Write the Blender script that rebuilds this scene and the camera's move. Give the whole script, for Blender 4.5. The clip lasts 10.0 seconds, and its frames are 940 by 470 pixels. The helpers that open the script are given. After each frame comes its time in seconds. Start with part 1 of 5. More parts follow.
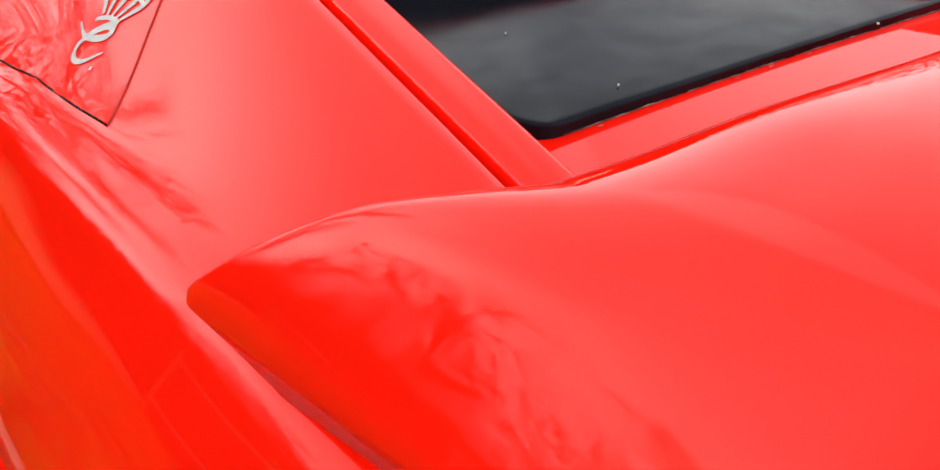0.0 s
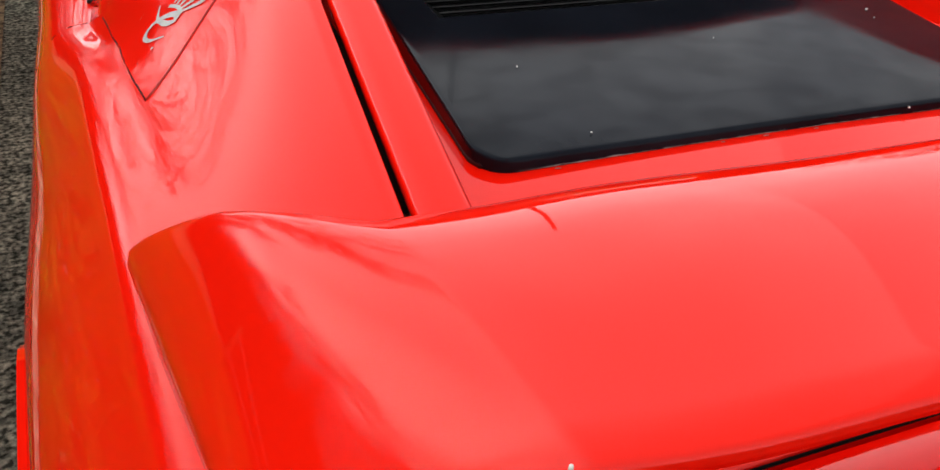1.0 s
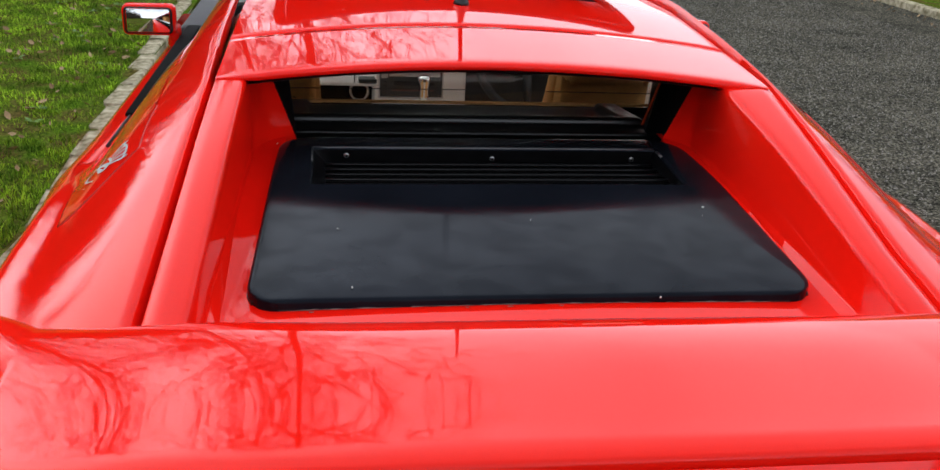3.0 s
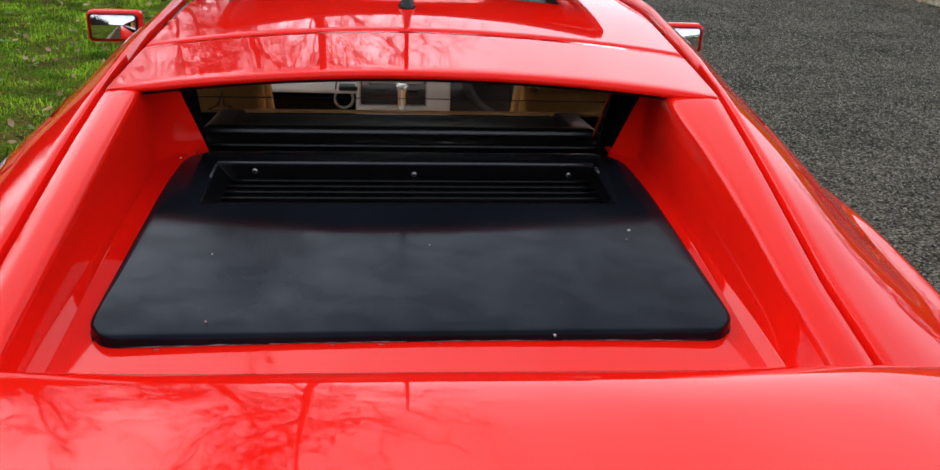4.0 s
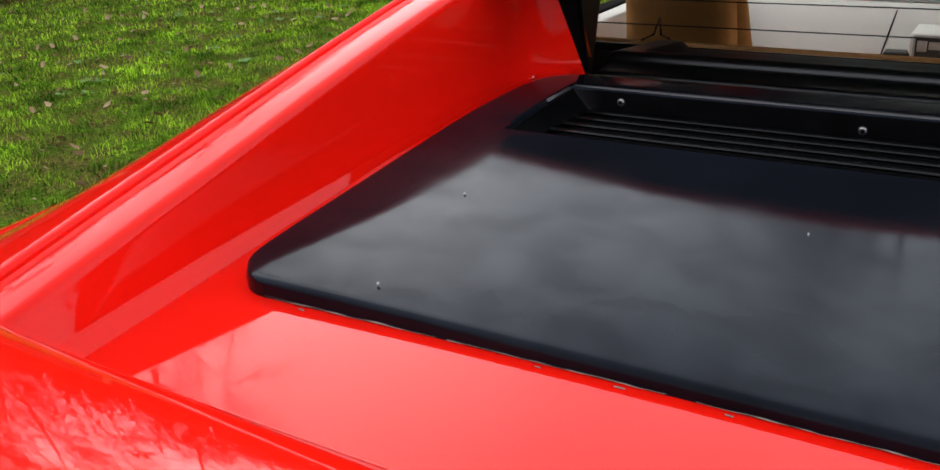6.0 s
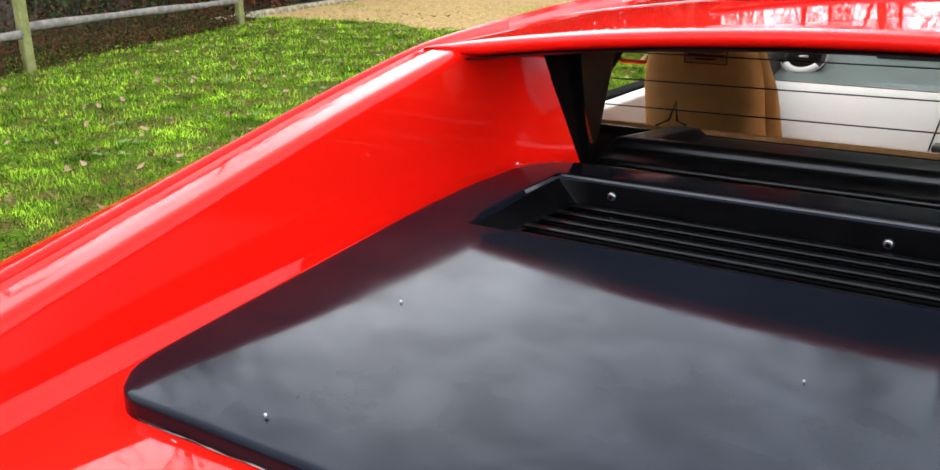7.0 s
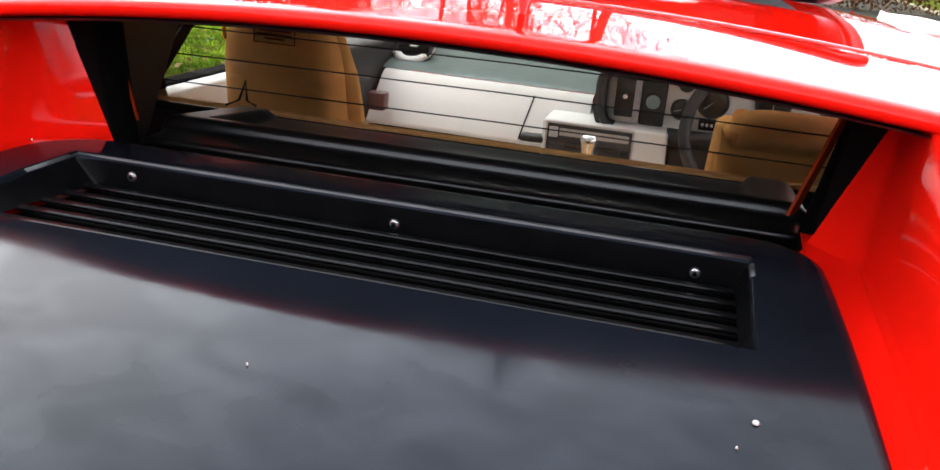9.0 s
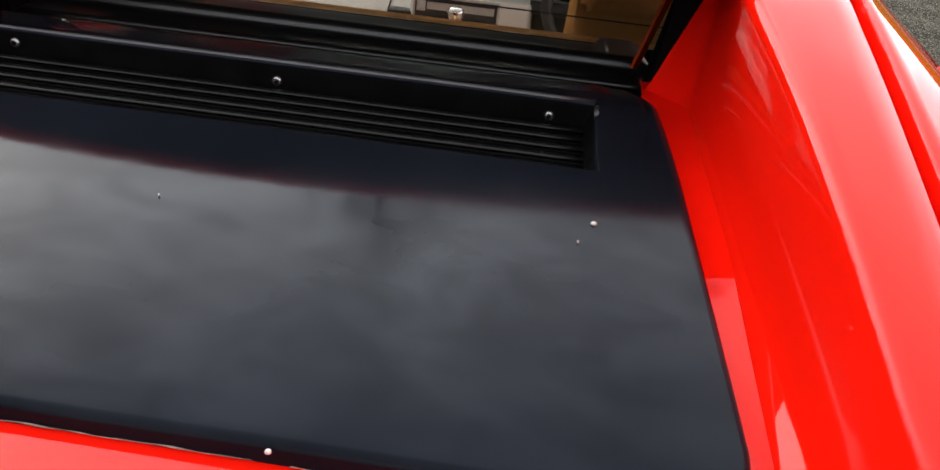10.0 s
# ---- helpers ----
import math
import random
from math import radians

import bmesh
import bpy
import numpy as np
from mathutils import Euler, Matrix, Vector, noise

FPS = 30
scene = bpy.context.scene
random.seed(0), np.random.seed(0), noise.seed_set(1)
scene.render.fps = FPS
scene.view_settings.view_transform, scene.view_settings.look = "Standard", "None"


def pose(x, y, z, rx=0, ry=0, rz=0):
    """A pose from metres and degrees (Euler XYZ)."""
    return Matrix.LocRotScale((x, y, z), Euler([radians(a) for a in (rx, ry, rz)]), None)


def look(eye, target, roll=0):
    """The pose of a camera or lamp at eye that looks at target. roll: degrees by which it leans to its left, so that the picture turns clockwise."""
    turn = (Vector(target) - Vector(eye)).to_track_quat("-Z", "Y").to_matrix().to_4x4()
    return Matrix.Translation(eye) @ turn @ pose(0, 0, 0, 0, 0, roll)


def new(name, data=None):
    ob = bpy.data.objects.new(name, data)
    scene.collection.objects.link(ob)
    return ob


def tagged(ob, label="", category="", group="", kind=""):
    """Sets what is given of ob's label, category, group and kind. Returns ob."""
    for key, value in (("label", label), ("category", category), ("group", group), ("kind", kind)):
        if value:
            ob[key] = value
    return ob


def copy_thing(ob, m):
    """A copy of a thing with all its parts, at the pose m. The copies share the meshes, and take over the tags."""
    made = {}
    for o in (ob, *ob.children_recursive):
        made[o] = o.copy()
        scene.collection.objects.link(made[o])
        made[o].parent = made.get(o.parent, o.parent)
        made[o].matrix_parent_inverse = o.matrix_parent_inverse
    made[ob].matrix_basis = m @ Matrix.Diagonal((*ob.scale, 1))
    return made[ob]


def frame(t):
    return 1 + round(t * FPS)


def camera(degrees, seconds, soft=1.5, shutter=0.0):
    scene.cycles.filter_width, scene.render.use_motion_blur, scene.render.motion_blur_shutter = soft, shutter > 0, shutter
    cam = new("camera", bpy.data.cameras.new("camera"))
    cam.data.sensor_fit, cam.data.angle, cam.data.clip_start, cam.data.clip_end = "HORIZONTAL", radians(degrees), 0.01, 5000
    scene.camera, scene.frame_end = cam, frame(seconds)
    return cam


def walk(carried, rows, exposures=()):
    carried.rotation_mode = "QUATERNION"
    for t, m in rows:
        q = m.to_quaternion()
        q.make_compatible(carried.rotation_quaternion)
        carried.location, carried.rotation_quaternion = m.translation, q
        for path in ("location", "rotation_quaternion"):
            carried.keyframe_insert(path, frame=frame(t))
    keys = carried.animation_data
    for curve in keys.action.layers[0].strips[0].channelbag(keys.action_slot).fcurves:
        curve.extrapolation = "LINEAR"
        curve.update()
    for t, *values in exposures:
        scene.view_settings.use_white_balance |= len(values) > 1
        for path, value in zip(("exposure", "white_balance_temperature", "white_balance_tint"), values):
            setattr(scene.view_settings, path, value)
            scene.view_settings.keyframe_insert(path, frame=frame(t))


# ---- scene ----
cam = camera(53.5, 10.0)
PATH = [
    (0, (-0.958, -0.633, 1.283), (0.1, 0.755, 0.305), -0.4),
    (0.2, (-0.916, -0.662, 1.305), (0.108, 0.725, 0.291), 0.0),
    (0.5, (-0.867, -0.716, 1.327), (0.113, 0.68, 0.282), 2.3),
    (1, (-0.775, -0.814, 1.366), (-0.081, 0.762, 0.349), 3.1),
    (1.2, (-0.751, -0.849, 1.398), (-0.093, 0.729, 0.36), 3.2),
    (1.5, (-0.691, -0.908, 1.414), (-0.054, 0.681, 0.38), 3.1),
    (2, (-0.563, -1.031, 1.467), (-0.092, 0.666, 0.519), 3.9),
    (2.5, (-0.487, -1.115, 1.499), (-0.08, 0.632, 0.613), 3.5),
    (3, (-0.305, -1.165, 1.522), (-0.002, 0.653, 0.745), 3.3),
    (4.3, (0.016, -1.013, 1.489), (0.156, 0.825, 0.713), 1.5),
    (4.5, (0.077, -0.992, 1.459), (0.144, 0.833, 0.644), 0.8),
    (5, (0.183, -0.868, 1.401), (-0.095, 0.879, 0.468), -2.0),
    (5.5, (0.162, -0.681, 1.344), (-0.463, 0.962, 0.391), -3.8),
    (6, (0.148, -0.528, 1.262), (-0.818, 1.046, 0.495), -2.6),
    (6.2, (0.143, -0.483, 1.284), (-0.873, 1.082, 0.564), -4.3),
    (7.3, (0.157, -0.346, 1.231), (-0.92, 1.23, 0.633), 0.1),
    (7.5, (0.174, -0.343, 1.239), (-0.871, 1.257, 0.647), 0.3),
    (8, (0.212, -0.306, 1.231), (-0.679, 1.386, 0.646), 1.7),
    (8.5, (0.242, -0.28, 1.231), (-0.419, 1.516, 0.649), 3.6),
    (9, (0.265, -0.281, 1.234), (-0.159, 1.57, 0.607), 5.1),
    (9.5, (0.282, -0.317, 1.235), (0.065, 1.526, 0.491), 6.0),
    (10, (0.283, -0.387, 1.234), (0.159, 1.429, 0.404), 6.2),
]
EXPOSURES = ((0.0, 0.30, 6500, 10), (1.0, 0.03, 6500, 10), (2.0, -0.14, 6450, 10), (3.0, -0.14, 5920, 10), (4.5, -0.18, 5860, 10), (5.5, -0.18, 6080, 10), (6.2, 0.33, 5950, 10), (7.3, 1.11, 5870, 10), (8.0, 1.16, 5900, 10), (8.5, 1.22, 5950, 10), (9.0, 1.06, 6000, 10), (9.5, 0.80, 6200, 10), (10.0, 0.44, 6350, 10))
walk(cam, [(t, look(e, g, r)) for t, e, g, r in PATH], EXPOSURES)

# ---- look of the light ----
SUN_AZ, SUN_EL = radians(-45), radians(34)  # from straight ahead of the car, to the left
SUN_WAY = (math.sin(SUN_AZ) * math.cos(SUN_EL), math.cos(SUN_AZ) * math.cos(SUN_EL), math.sin(SUN_EL))
world = bpy.data.worlds.new("overcast_sky")
scene.world = world
world.use_nodes = True
wn, wl = world.node_tree.nodes, world.node_tree.links
sky = wn.new("ShaderNodeTexSky")
sky.sky_type, sky.sun_disc = "NISHITA", False
sky.sun_elevation, sky.sun_rotation = SUN_EL, SUN_AZ
sky.air_density, sky.dust_density = 1.0, 3.0
tc = wn.new("ShaderNodeTexCoord")
cloud = wn.new("ShaderNodeTexNoise")
cloud.inputs["Scale"].default_value, cloud.inputs["Detail"].default_value = 4.2, 8
wl.new(tc.outputs["Generated"], cloud.inputs["Vector"])
ramp = wn.new("ShaderNodeValToRGB")
ramp.color_ramp.elements[0].position, ramp.color_ramp.elements[0].color = 0.34, (11.2, 11.2, 11.5, 1)
ramp.color_ramp.elements[1].position, ramp.color_ramp.elements[1].color = 0.68, (15.4, 15.3, 15.0, 1)
wl.new(cloud.outputs["Fac"], ramp.inputs["Fac"])
mixc = wn.new("ShaderNodeMix")
mixc.data_type = "RGBA"
mixc.inputs["Factor"].default_value = 0.85
wl.new(sky.outputs["Color"], mixc.inputs["A"])
wl.new(ramp.outputs["Color"], mixc.inputs["B"])
# the cloud is a little thinner towards the horizon
sep, rise, mul = wn.new("ShaderNodeSeparateXYZ"), wn.new("ShaderNodeMapRange"), wn.new("ShaderNodeMix")
wl.new(tc.outputs["Generated"], sep.inputs[0])
rise.inputs["From Min"].default_value, rise.inputs["From Max"].default_value = 0.0, 1.0
rise.inputs["To Min"].default_value, rise.inputs["To Max"].default_value = 1.46, 0.46
wl.new(sep.outputs["Z"], rise.inputs["Value"])
mul.data_type, mul.blend_type = "RGBA", "MULTIPLY"
mul.inputs["Factor"].default_value = 1.0
wl.new(mixc.outputs["Result"], mul.inputs["A"])
# and brightest round the veiled sun
glow, dotp, lift = wn.new("ShaderNodeMapRange"), wn.new("ShaderNodeVectorMath"), wn.new("ShaderNodeMath")
dotp.operation = "DOT_PRODUCT"
dotp.inputs[1].default_value = SUN_WAY
nrm = wn.new("ShaderNodeVectorMath")
nrm.operation = "NORMALIZE"
wl.new(tc.outputs["Generated"], nrm.inputs[0])
wl.new(nrm.outputs["Vector"], dotp.inputs[0])
glow.interpolation_type = "SMOOTHSTEP"
glow.inputs["From Min"].default_value, glow.inputs["From Max"].default_value = 0.52, 1.0
glow.inputs["To Min"].default_value, glow.inputs["To Max"].default_value = 0.69, 1.52
wl.new(dotp.outputs["Value"], glow.inputs["Value"])
lift.operation = "MULTIPLY"
wl.new(rise.outputs["Result"], lift.inputs[0])
wl.new(glow.outputs["Result"], lift.inputs[1])
wl.new(lift.outputs["Value"], mul.inputs["B"])
wl.new(mul.outputs["Result"], wn["Background"].inputs["Color"])
wn["Background"].inputs["Strength"].default_value = 0.15

sun = new("sun", bpy.data.lights.new("sun", "SUN"))
sun.data.energy, sun.data.angle, sun.data.color = 1.0, radians(150), (1.0, 0.97, 0.92)
sun.matrix_world = look(SUN_WAY, (0, 0, 0))

# ---- materials ----
def material(name, base, rough=0.5, metal=0.0, coat=0.0, vary=0.0, scale=30.0, bump=0.0, bump_scale=200.0, base2=None, coords="Object", spec=0.5):
    if rough >= 0.7 and spec == 0.5:
        spec = 0.0  # dry, dusty surfaces hardly shine
    m = bpy.data.materials.new(name)
    m.use_nodes = True
    n, l = m.node_tree.nodes, m.node_tree.links
    b = n["Principled BSDF"]
    b.inputs["Base Color"].default_value = (*base, 1)
    b.inputs["Roughness"].default_value = rough
    b.inputs["Metallic"].default_value = metal
    b.inputs["Coat Weight"].default_value = coat
    b.inputs["Coat Roughness"].default_value = 0.03
    b.inputs["Coat IOR"].default_value = 1.335
    b.inputs["Specular IOR Level"].default_value = spec
    t = n.new("ShaderNodeTexCoord")
    if vary or base2:
        z = n.new("ShaderNodeTexNoise")
        z.inputs["Scale"].default_value, z.inputs["Detail"].default_value = scale, 8
        l.new(t.outputs[coords], z.inputs["Vector"])
        r = n.new("ShaderNodeValToRGB")
        c2 = base2 or tuple(c * (1 - vary) for c in base)
        r.color_ramp.elements[0].position, r.color_ramp.elements[1].position = 0.35, 0.65
        r.color_ramp.elements[0].color, r.color_ramp.elements[1].color = (*c2, 1), (*base, 1)
        l.new(z.outputs["Fac"], r.inputs["Fac"])
        l.new(r.outputs["Color"], b.inputs["Base Color"])
    if bump:
        z2 = n.new("ShaderNodeTexNoise")
        z2.inputs["Scale"].default_value, z2.inputs["Detail"].default_value = bump_scale, 5
        l.new(t.outputs[coords], z2.inputs["Vector"])
        bp = n.new("ShaderNodeBump")
        bp.inputs["Strength"].default_value, bp.inputs["Distance"].default_value = bump, 0.01
        l.new(z2.outputs["Fac"], bp.inputs["Height"])
        l.new(bp.outputs["Normal"], b.inputs["Normal"])
    return m


RED = material("red_paint", (0.92, 0.009, 0.002), 0.5, coat=1.0, bump=0.011, bump_scale=7, spec=0.0)
RED_DULL = material("red_inner_paint", (0.55, 0.02, 0.006), 0.6, vary=0.3)
LID = material("satin_black_lid", (0.0075, 0.0088, 0.013), 0.2, vary=0.35, scale=7, bump=0.012, bump_scale=14, spec=0.19)
LID.node_tree.nodes["Principled BSDF"].inputs["Specular Tint"].default_value = (0.68, 0.81, 1.0, 1)


def worn_gloss(m, lo, hi, scale):
    """Gloss that differs from patch to patch."""
    n, l = m.node_tree.nodes, m.node_tree.links
    t, z, r = n.new("ShaderNodeTexCoord"), n.new("ShaderNodeTexNoise"), n.new("ShaderNodeMapRange")
    z.inputs["Scale"].default_value, z.inputs["Detail"].default_value = scale, 6
    r.inputs["From Min"].default_value, r.inputs["From Max"].default_value = 0.35, 0.65
    r.inputs["To Min"].default_value, r.inputs["To Max"].default_value = lo, hi
    l.new(t.outputs["Object"], z.inputs["Vector"])
    l.new(z.outputs["Fac"], r.inputs["Value"])
    l.new(r.outputs["Result"], n["Principled BSDF"].inputs["Roughness"])


worn_gloss(LID, 0.06, 0.15, 6)


def haze(m, lo, hi, scale):
    """Wiped and waxed smears: reflection stronger in some patches."""
    n, l = m.node_tree.nodes, m.node_tree.links
    t, mp, z, r = n.new("ShaderNodeTexCoord"), n.new("ShaderNodeMapping"), n.new("ShaderNodeTexNoise"), n.new("ShaderNodeMapRange")
    mp.inputs["Scale"].default_value, mp.inputs["Rotation"].default_value = (1.0, 1.3, 1.0), (0, 0, 0.5)
    z.inputs["Scale"].default_value, z.inputs["Detail"].default_value = scale, 7
    z.inputs["Distortion"].default_value = 0.4
    r.inputs["From Min"].default_value, r.inputs["From Max"].default_value = 0.38, 0.66
    r.inputs["To Min"].default_value, r.inputs["To Max"].default_value = lo, hi
    l.new(t.outputs["Object"], mp.inputs["Vector"])
    l.new(mp.outputs["Vector"], z.inputs["Vector"])
    l.new(z.outputs["Fac"], r.inputs["Value"])
    l.new(r.outputs["Result"], n["Principled BSDF"].inputs["Specular IOR Level"])


haze(LID, 0.084, 0.140, 15.0)
BLACK = material("black_plastic", (0.005, 0.005, 0.0055), 0.30, vary=0.3, scale=40, bump=0.05, bump_scale=900)
COVER = material("black_moulding", (0.010, 0.010, 0.0105), 0.31, vary=0.3, scale=30, bump=0.03, bump_scale=500, spec=0.8)
SLAT = material("dull_black_slat", (0.006, 0.006, 0.0065), 0.28, vary=0.5, scale=60, spec=0.30)
# darker than the lid's own black: the recess's shade is put into this colour
RECESS = material("recess_shade_black", (0.0045, 0.0045, 0.005), 0.3, vary=0.5, scale=35, bump=0.03, bump_scale=300, spec=0.09)
# grey base colour paints the sky's highlight on the rounded recess lip
LIP = material("lip_highlight_grey", (0.05, 0.05, 0.053), 0.38, vary=0.5, scale=25, spec=0.9)
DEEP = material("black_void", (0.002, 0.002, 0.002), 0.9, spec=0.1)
RUBBER = material("black_rubber", (0.01, 0.01, 0.01), 0.6)
CHROME = material("bright_metal", (0.75, 0.75, 0.75), 0.18, 1.0)
STEEL = material("screw_steel", (0.55, 0.55, 0.55), 0.3, 1.0)
SILVER = material("silver_vinyl", (0.52, 0.50, 0.49), 0.5, vary=0.25, scale=120)
TAN = material("tan_cloth", (0.84, 0.44, 0.16), 0.85, vary=0.15, scale=60, bump=0.3, bump_scale=600)
CREAM = material("cream_trim", (0.86, 0.855, 0.84), 0.55, vary=0.06, scale=12, bump=0.08, bump_scale=500)
DASH = material("grey_green_dash_top", (0.10, 0.145, 0.138), 0.6, vary=0.15, scale=20, bump=0.1, bump_scale=700)
CHARCOAL = material("charcoal_trim", (0.03, 0.03, 0.032), 0.55, bump=0.1, bump_scale=700)
PANELGREY = material("instrument_panel_grey", (0.72, 0.72, 0.70), 0.5)
DIAL = material("dial_face", (0.015, 0.015, 0.017), 0.25)
GAUGE = material("pale_blue_gauge", (0.30, 0.42, 0.46), 0.4)
MAROON = material("dark_maroon_plastic", (0.10, 0.035, 0.03), 0.4)
LINING = material("maroon_lining", (0.030, 0.011, 0.009), 0.45, vary=0.3, scale=30)
STRAP = material("orange_red_webbing", (0.45, 0.06, 0.012), 0.7, vary=0.3, scale=90)
WHITE = material("white_plastic", (0.8, 0.8, 0.79), 0.4)
PAPER = material("sticker_paper", (0.62, 0.36, 0.15), 0.7)
INK = material("sticker_ink", (0.18, 0.02, 0.015), 0.7)
CHIP = material("bare_filler_chip", (0.75, 0.72, 0.68), 0.8)
RAW = material("dirty_bare_edge", (0.42, 0.33, 0.30), 0.8, vary=0.5, scale=80)
TYRE = material("tyre_rubber", (0.015, 0.015, 0.015), 0.8)
MIRROR = material("mirror_glass", (0.9, 0.9, 0.9), 0.02, 1.0)
ASPHALT = material("asphalt", (0.26, 0.245, 0.21), 0.9, base2=(0.022, 0.022, 0.019), scale=60, bump=0.8, bump_scale=150)
for speck in ASPHALT.node_tree.nodes:
    if speck.type == "VALTORGB":
        speck.color_ramp.elements[0].position, speck.color_ramp.elements[1].position = 0.40, 0.72


def patched(m, scale, lo, hi):
    """Patches over a material's grain: worn and dusty on asphalt, painted shade on turf."""
    n, l = m.node_tree.nodes, m.node_tree.links
    t, z, r, x = n.new("ShaderNodeTexCoord"), n.new("ShaderNodeTexNoise"), n.new("ShaderNodeValToRGB"), n.new("ShaderNodeMix")
    z.inputs["Scale"].default_value, z.inputs["Detail"].default_value, z.inputs["Roughness"].default_value = scale, 7, 0.65
    l.new(t.outputs["Object"], z.inputs["Vector"])
    r.color_ramp.elements[0].position, r.color_ramp.elements[1].position = 0.36, 0.68
    r.color_ramp.elements[0].color, r.color_ramp.elements[1].color = (*lo, 1), (*hi, 1)
    l.new(z.outputs["Fac"], r.inputs["Fac"])
    x.data_type, x.blend_type = "RGBA", "MULTIPLY"
    x.inputs["Factor"].default_value = 1.0
    b = n["Principled BSDF"].inputs["Base Color"]
    l.new(b.links[0].from_socket, x.inputs["A"])
    l.new(r.outputs["Color"], x.inputs["B"])
    l.new(x.outputs["Result"], b)


patched(ASPHALT, 1.6, (0.64, 0.65, 0.62), (1.28, 1.26, 1.18))
patched(ASPHALT, 17, (0.45, 0.45, 0.44), (1.65, 1.62, 1.52))
SOIL = material("leaf_litter_soil", (0.16, 0.11, 0.065), 0.95, base2=(0.035, 0.025, 0.017), scale=25, bump=0.8, bump_scale=60)
TURF = material("turf_base", (0.075, 0.150, 0.012), 0.95, base2=(0.105, 0.085, 0.030), scale=5.0, bump=1.0, bump_scale=45)
STONE = material("kerb_stone", (0.58, 0.52, 0.37), 0.9, base2=(0.20, 0.175, 0.10), scale=16, bump=0.7, bump_scale=60)
GRAVEL = material("tan_gravel", (0.64, 0.44, 0.18), 0.95, base2=(0.34, 0.22, 0.10), scale=18, bump=0.8, bump_scale=50)
BARK = material("bark", (0.13, 0.11, 0.085), 0.95, base2=(0.05, 0.042, 0.035), scale=9, bump=1.0, bump_scale=22)
WEATHERED = material("weathered_oak_rail", (0.34, 0.31, 0.27), 0.9, base2=(0.20, 0.18, 0.15), scale=12, bump=0.6, bump_scale=40)
POST = material("mossy_fence_post", (0.40, 0.38, 0.16), 0.9, base2=(0.22, 0.24, 0.08), scale=10, bump=0.5, bump_scale=40)
LEAFLITTER = material("fallen_leaf", (0.34, 0.20, 0.09), 0.8)
_leaf = LEAFLITTER.node_tree
_island, _tone = _leaf.nodes.new("ShaderNodeNewGeometry"), _leaf.nodes.new("ShaderNodeValToRGB")
_tone.color_ramp.elements[0].color, _tone.color_ramp.elements[1].color = (0.11, 0.058, 0.024, 1), (0.48, 0.35, 0.20, 1)
_leaf.links.new(_island.outputs["Random Per Island"], _tone.inputs["Fac"])
_leaf.links.new(_tone.outputs["Color"], _leaf.nodes["Principled BSDF"].inputs["Base Color"])
BRAMBLE = material("bramble_leaf", (0.05, 0.065, 0.02), 0.7)
FARWOOD = material("distant_bare_wood", (0.075, 0.068, 0.055), 1.0, base2=(0.03, 0.028, 0.024), scale=0.9)
WEED = material("weed_leaf", (0.16, 0.30, 0.05), 0.6, vary=0.5, scale=9, spec=0.2)
HOLLY = material("evergreen_shrub_leaf", (0.035, 0.06, 0.018), 0.6, spec=0.2)
WOODFLOOR = material("dark_wood_floor", (0.06, 0.048, 0.03), 0.95, base2=(0.02, 0.017, 0.012), scale=3.0, bump=0.8, bump_scale=20)
RUSSET = material("russet_beech_leaf", (0.13, 0.055, 0.026), 0.8)


def blades_material():
    m = material("grass_blade", (0.11, 0.24, 0.03), 0.9, spec=0.0)
    n, l = m.node_tree.nodes, m.node_tree.links
    g = n.new("ShaderNodeNewGeometry")
    r = n.new("ShaderNodeValToRGB")
    r.color_ramp.elements[0].color, r.color_ramp.elements[1].color = (0.024, 0.095, 0.004, 1), (0.47, 0.78, 0.06, 1)
    l.new(g.outputs["Random Per Island"], r.inputs["Fac"])
    # worn, mossy and lush patches, the dark ones also painting shade among tufts
    t, z, p, x = n.new("ShaderNodeTexCoord"), n.new("ShaderNodeTexNoise"), n.new("ShaderNodeValToRGB"), n.new("ShaderNodeMix")
    z.inputs["Scale"].default_value, z.inputs["Detail"].default_value = 3.4, 6
    l.new(t.outputs["Object"], z.inputs["Vector"])
    p.color_ramp.elements[0].position, p.color_ramp.elements[1].position = 0.38, 0.64
    p.color_ramp.elements[0].color, p.color_ramp.elements[1].color = (0.27, 0.32, 0.36, 1), (1.70, 1.50, 1.2, 1)
    l.new(z.outputs["Fac"], p.inputs["Fac"])
    x.data_type, x.blend_type = "RGBA", "MULTIPLY"
    x.inputs["Factor"].default_value = 1.0
    l.new(r.outputs["Color"], x.inputs["A"])
    l.new(p.outputs["Color"], x.inputs["B"])
    l.new(x.outputs["Result"], n["Principled BSDF"].inputs["Base Color"])
    return m


GRASS = blades_material()
# dark flecks put the shade between grass blades into the turf colour
patched(TURF, 42, (0.30, 0.34, 0.30), (1.9, 1.7, 1.5))


def glass_material(name, tint, rough=0.0):
    m = bpy.data.materials.new(name)
    m.use_nodes = True
    n, l = m.node_tree.nodes, m.node_tree.links
    n.remove(n["Principled BSDF"])
    tr, gl, fr, mx = n.new("ShaderNodeBsdfTransparent"), n.new("ShaderNodeBsdfGlossy"), n.new("ShaderNodeFresnel"), n.new("ShaderNodeMixShader")
    tr.inputs["Color"].default_value = (*tint, 1)
    gl.inputs["Roughness"].default_value = rough
    fr.inputs["IOR"].default_value = 1.45
    l.new(fr.outputs[0], mx.inputs[0])
    l.new(tr.outputs[0], mx.inputs[1])
    l.new(gl.outputs[0], mx.inputs[2])
    l.new(mx.outputs[0], n["Material Output"].inputs["Surface"])
    return m


GLASS = glass_material("window_glass", (0.96, 0.94, 0.89))
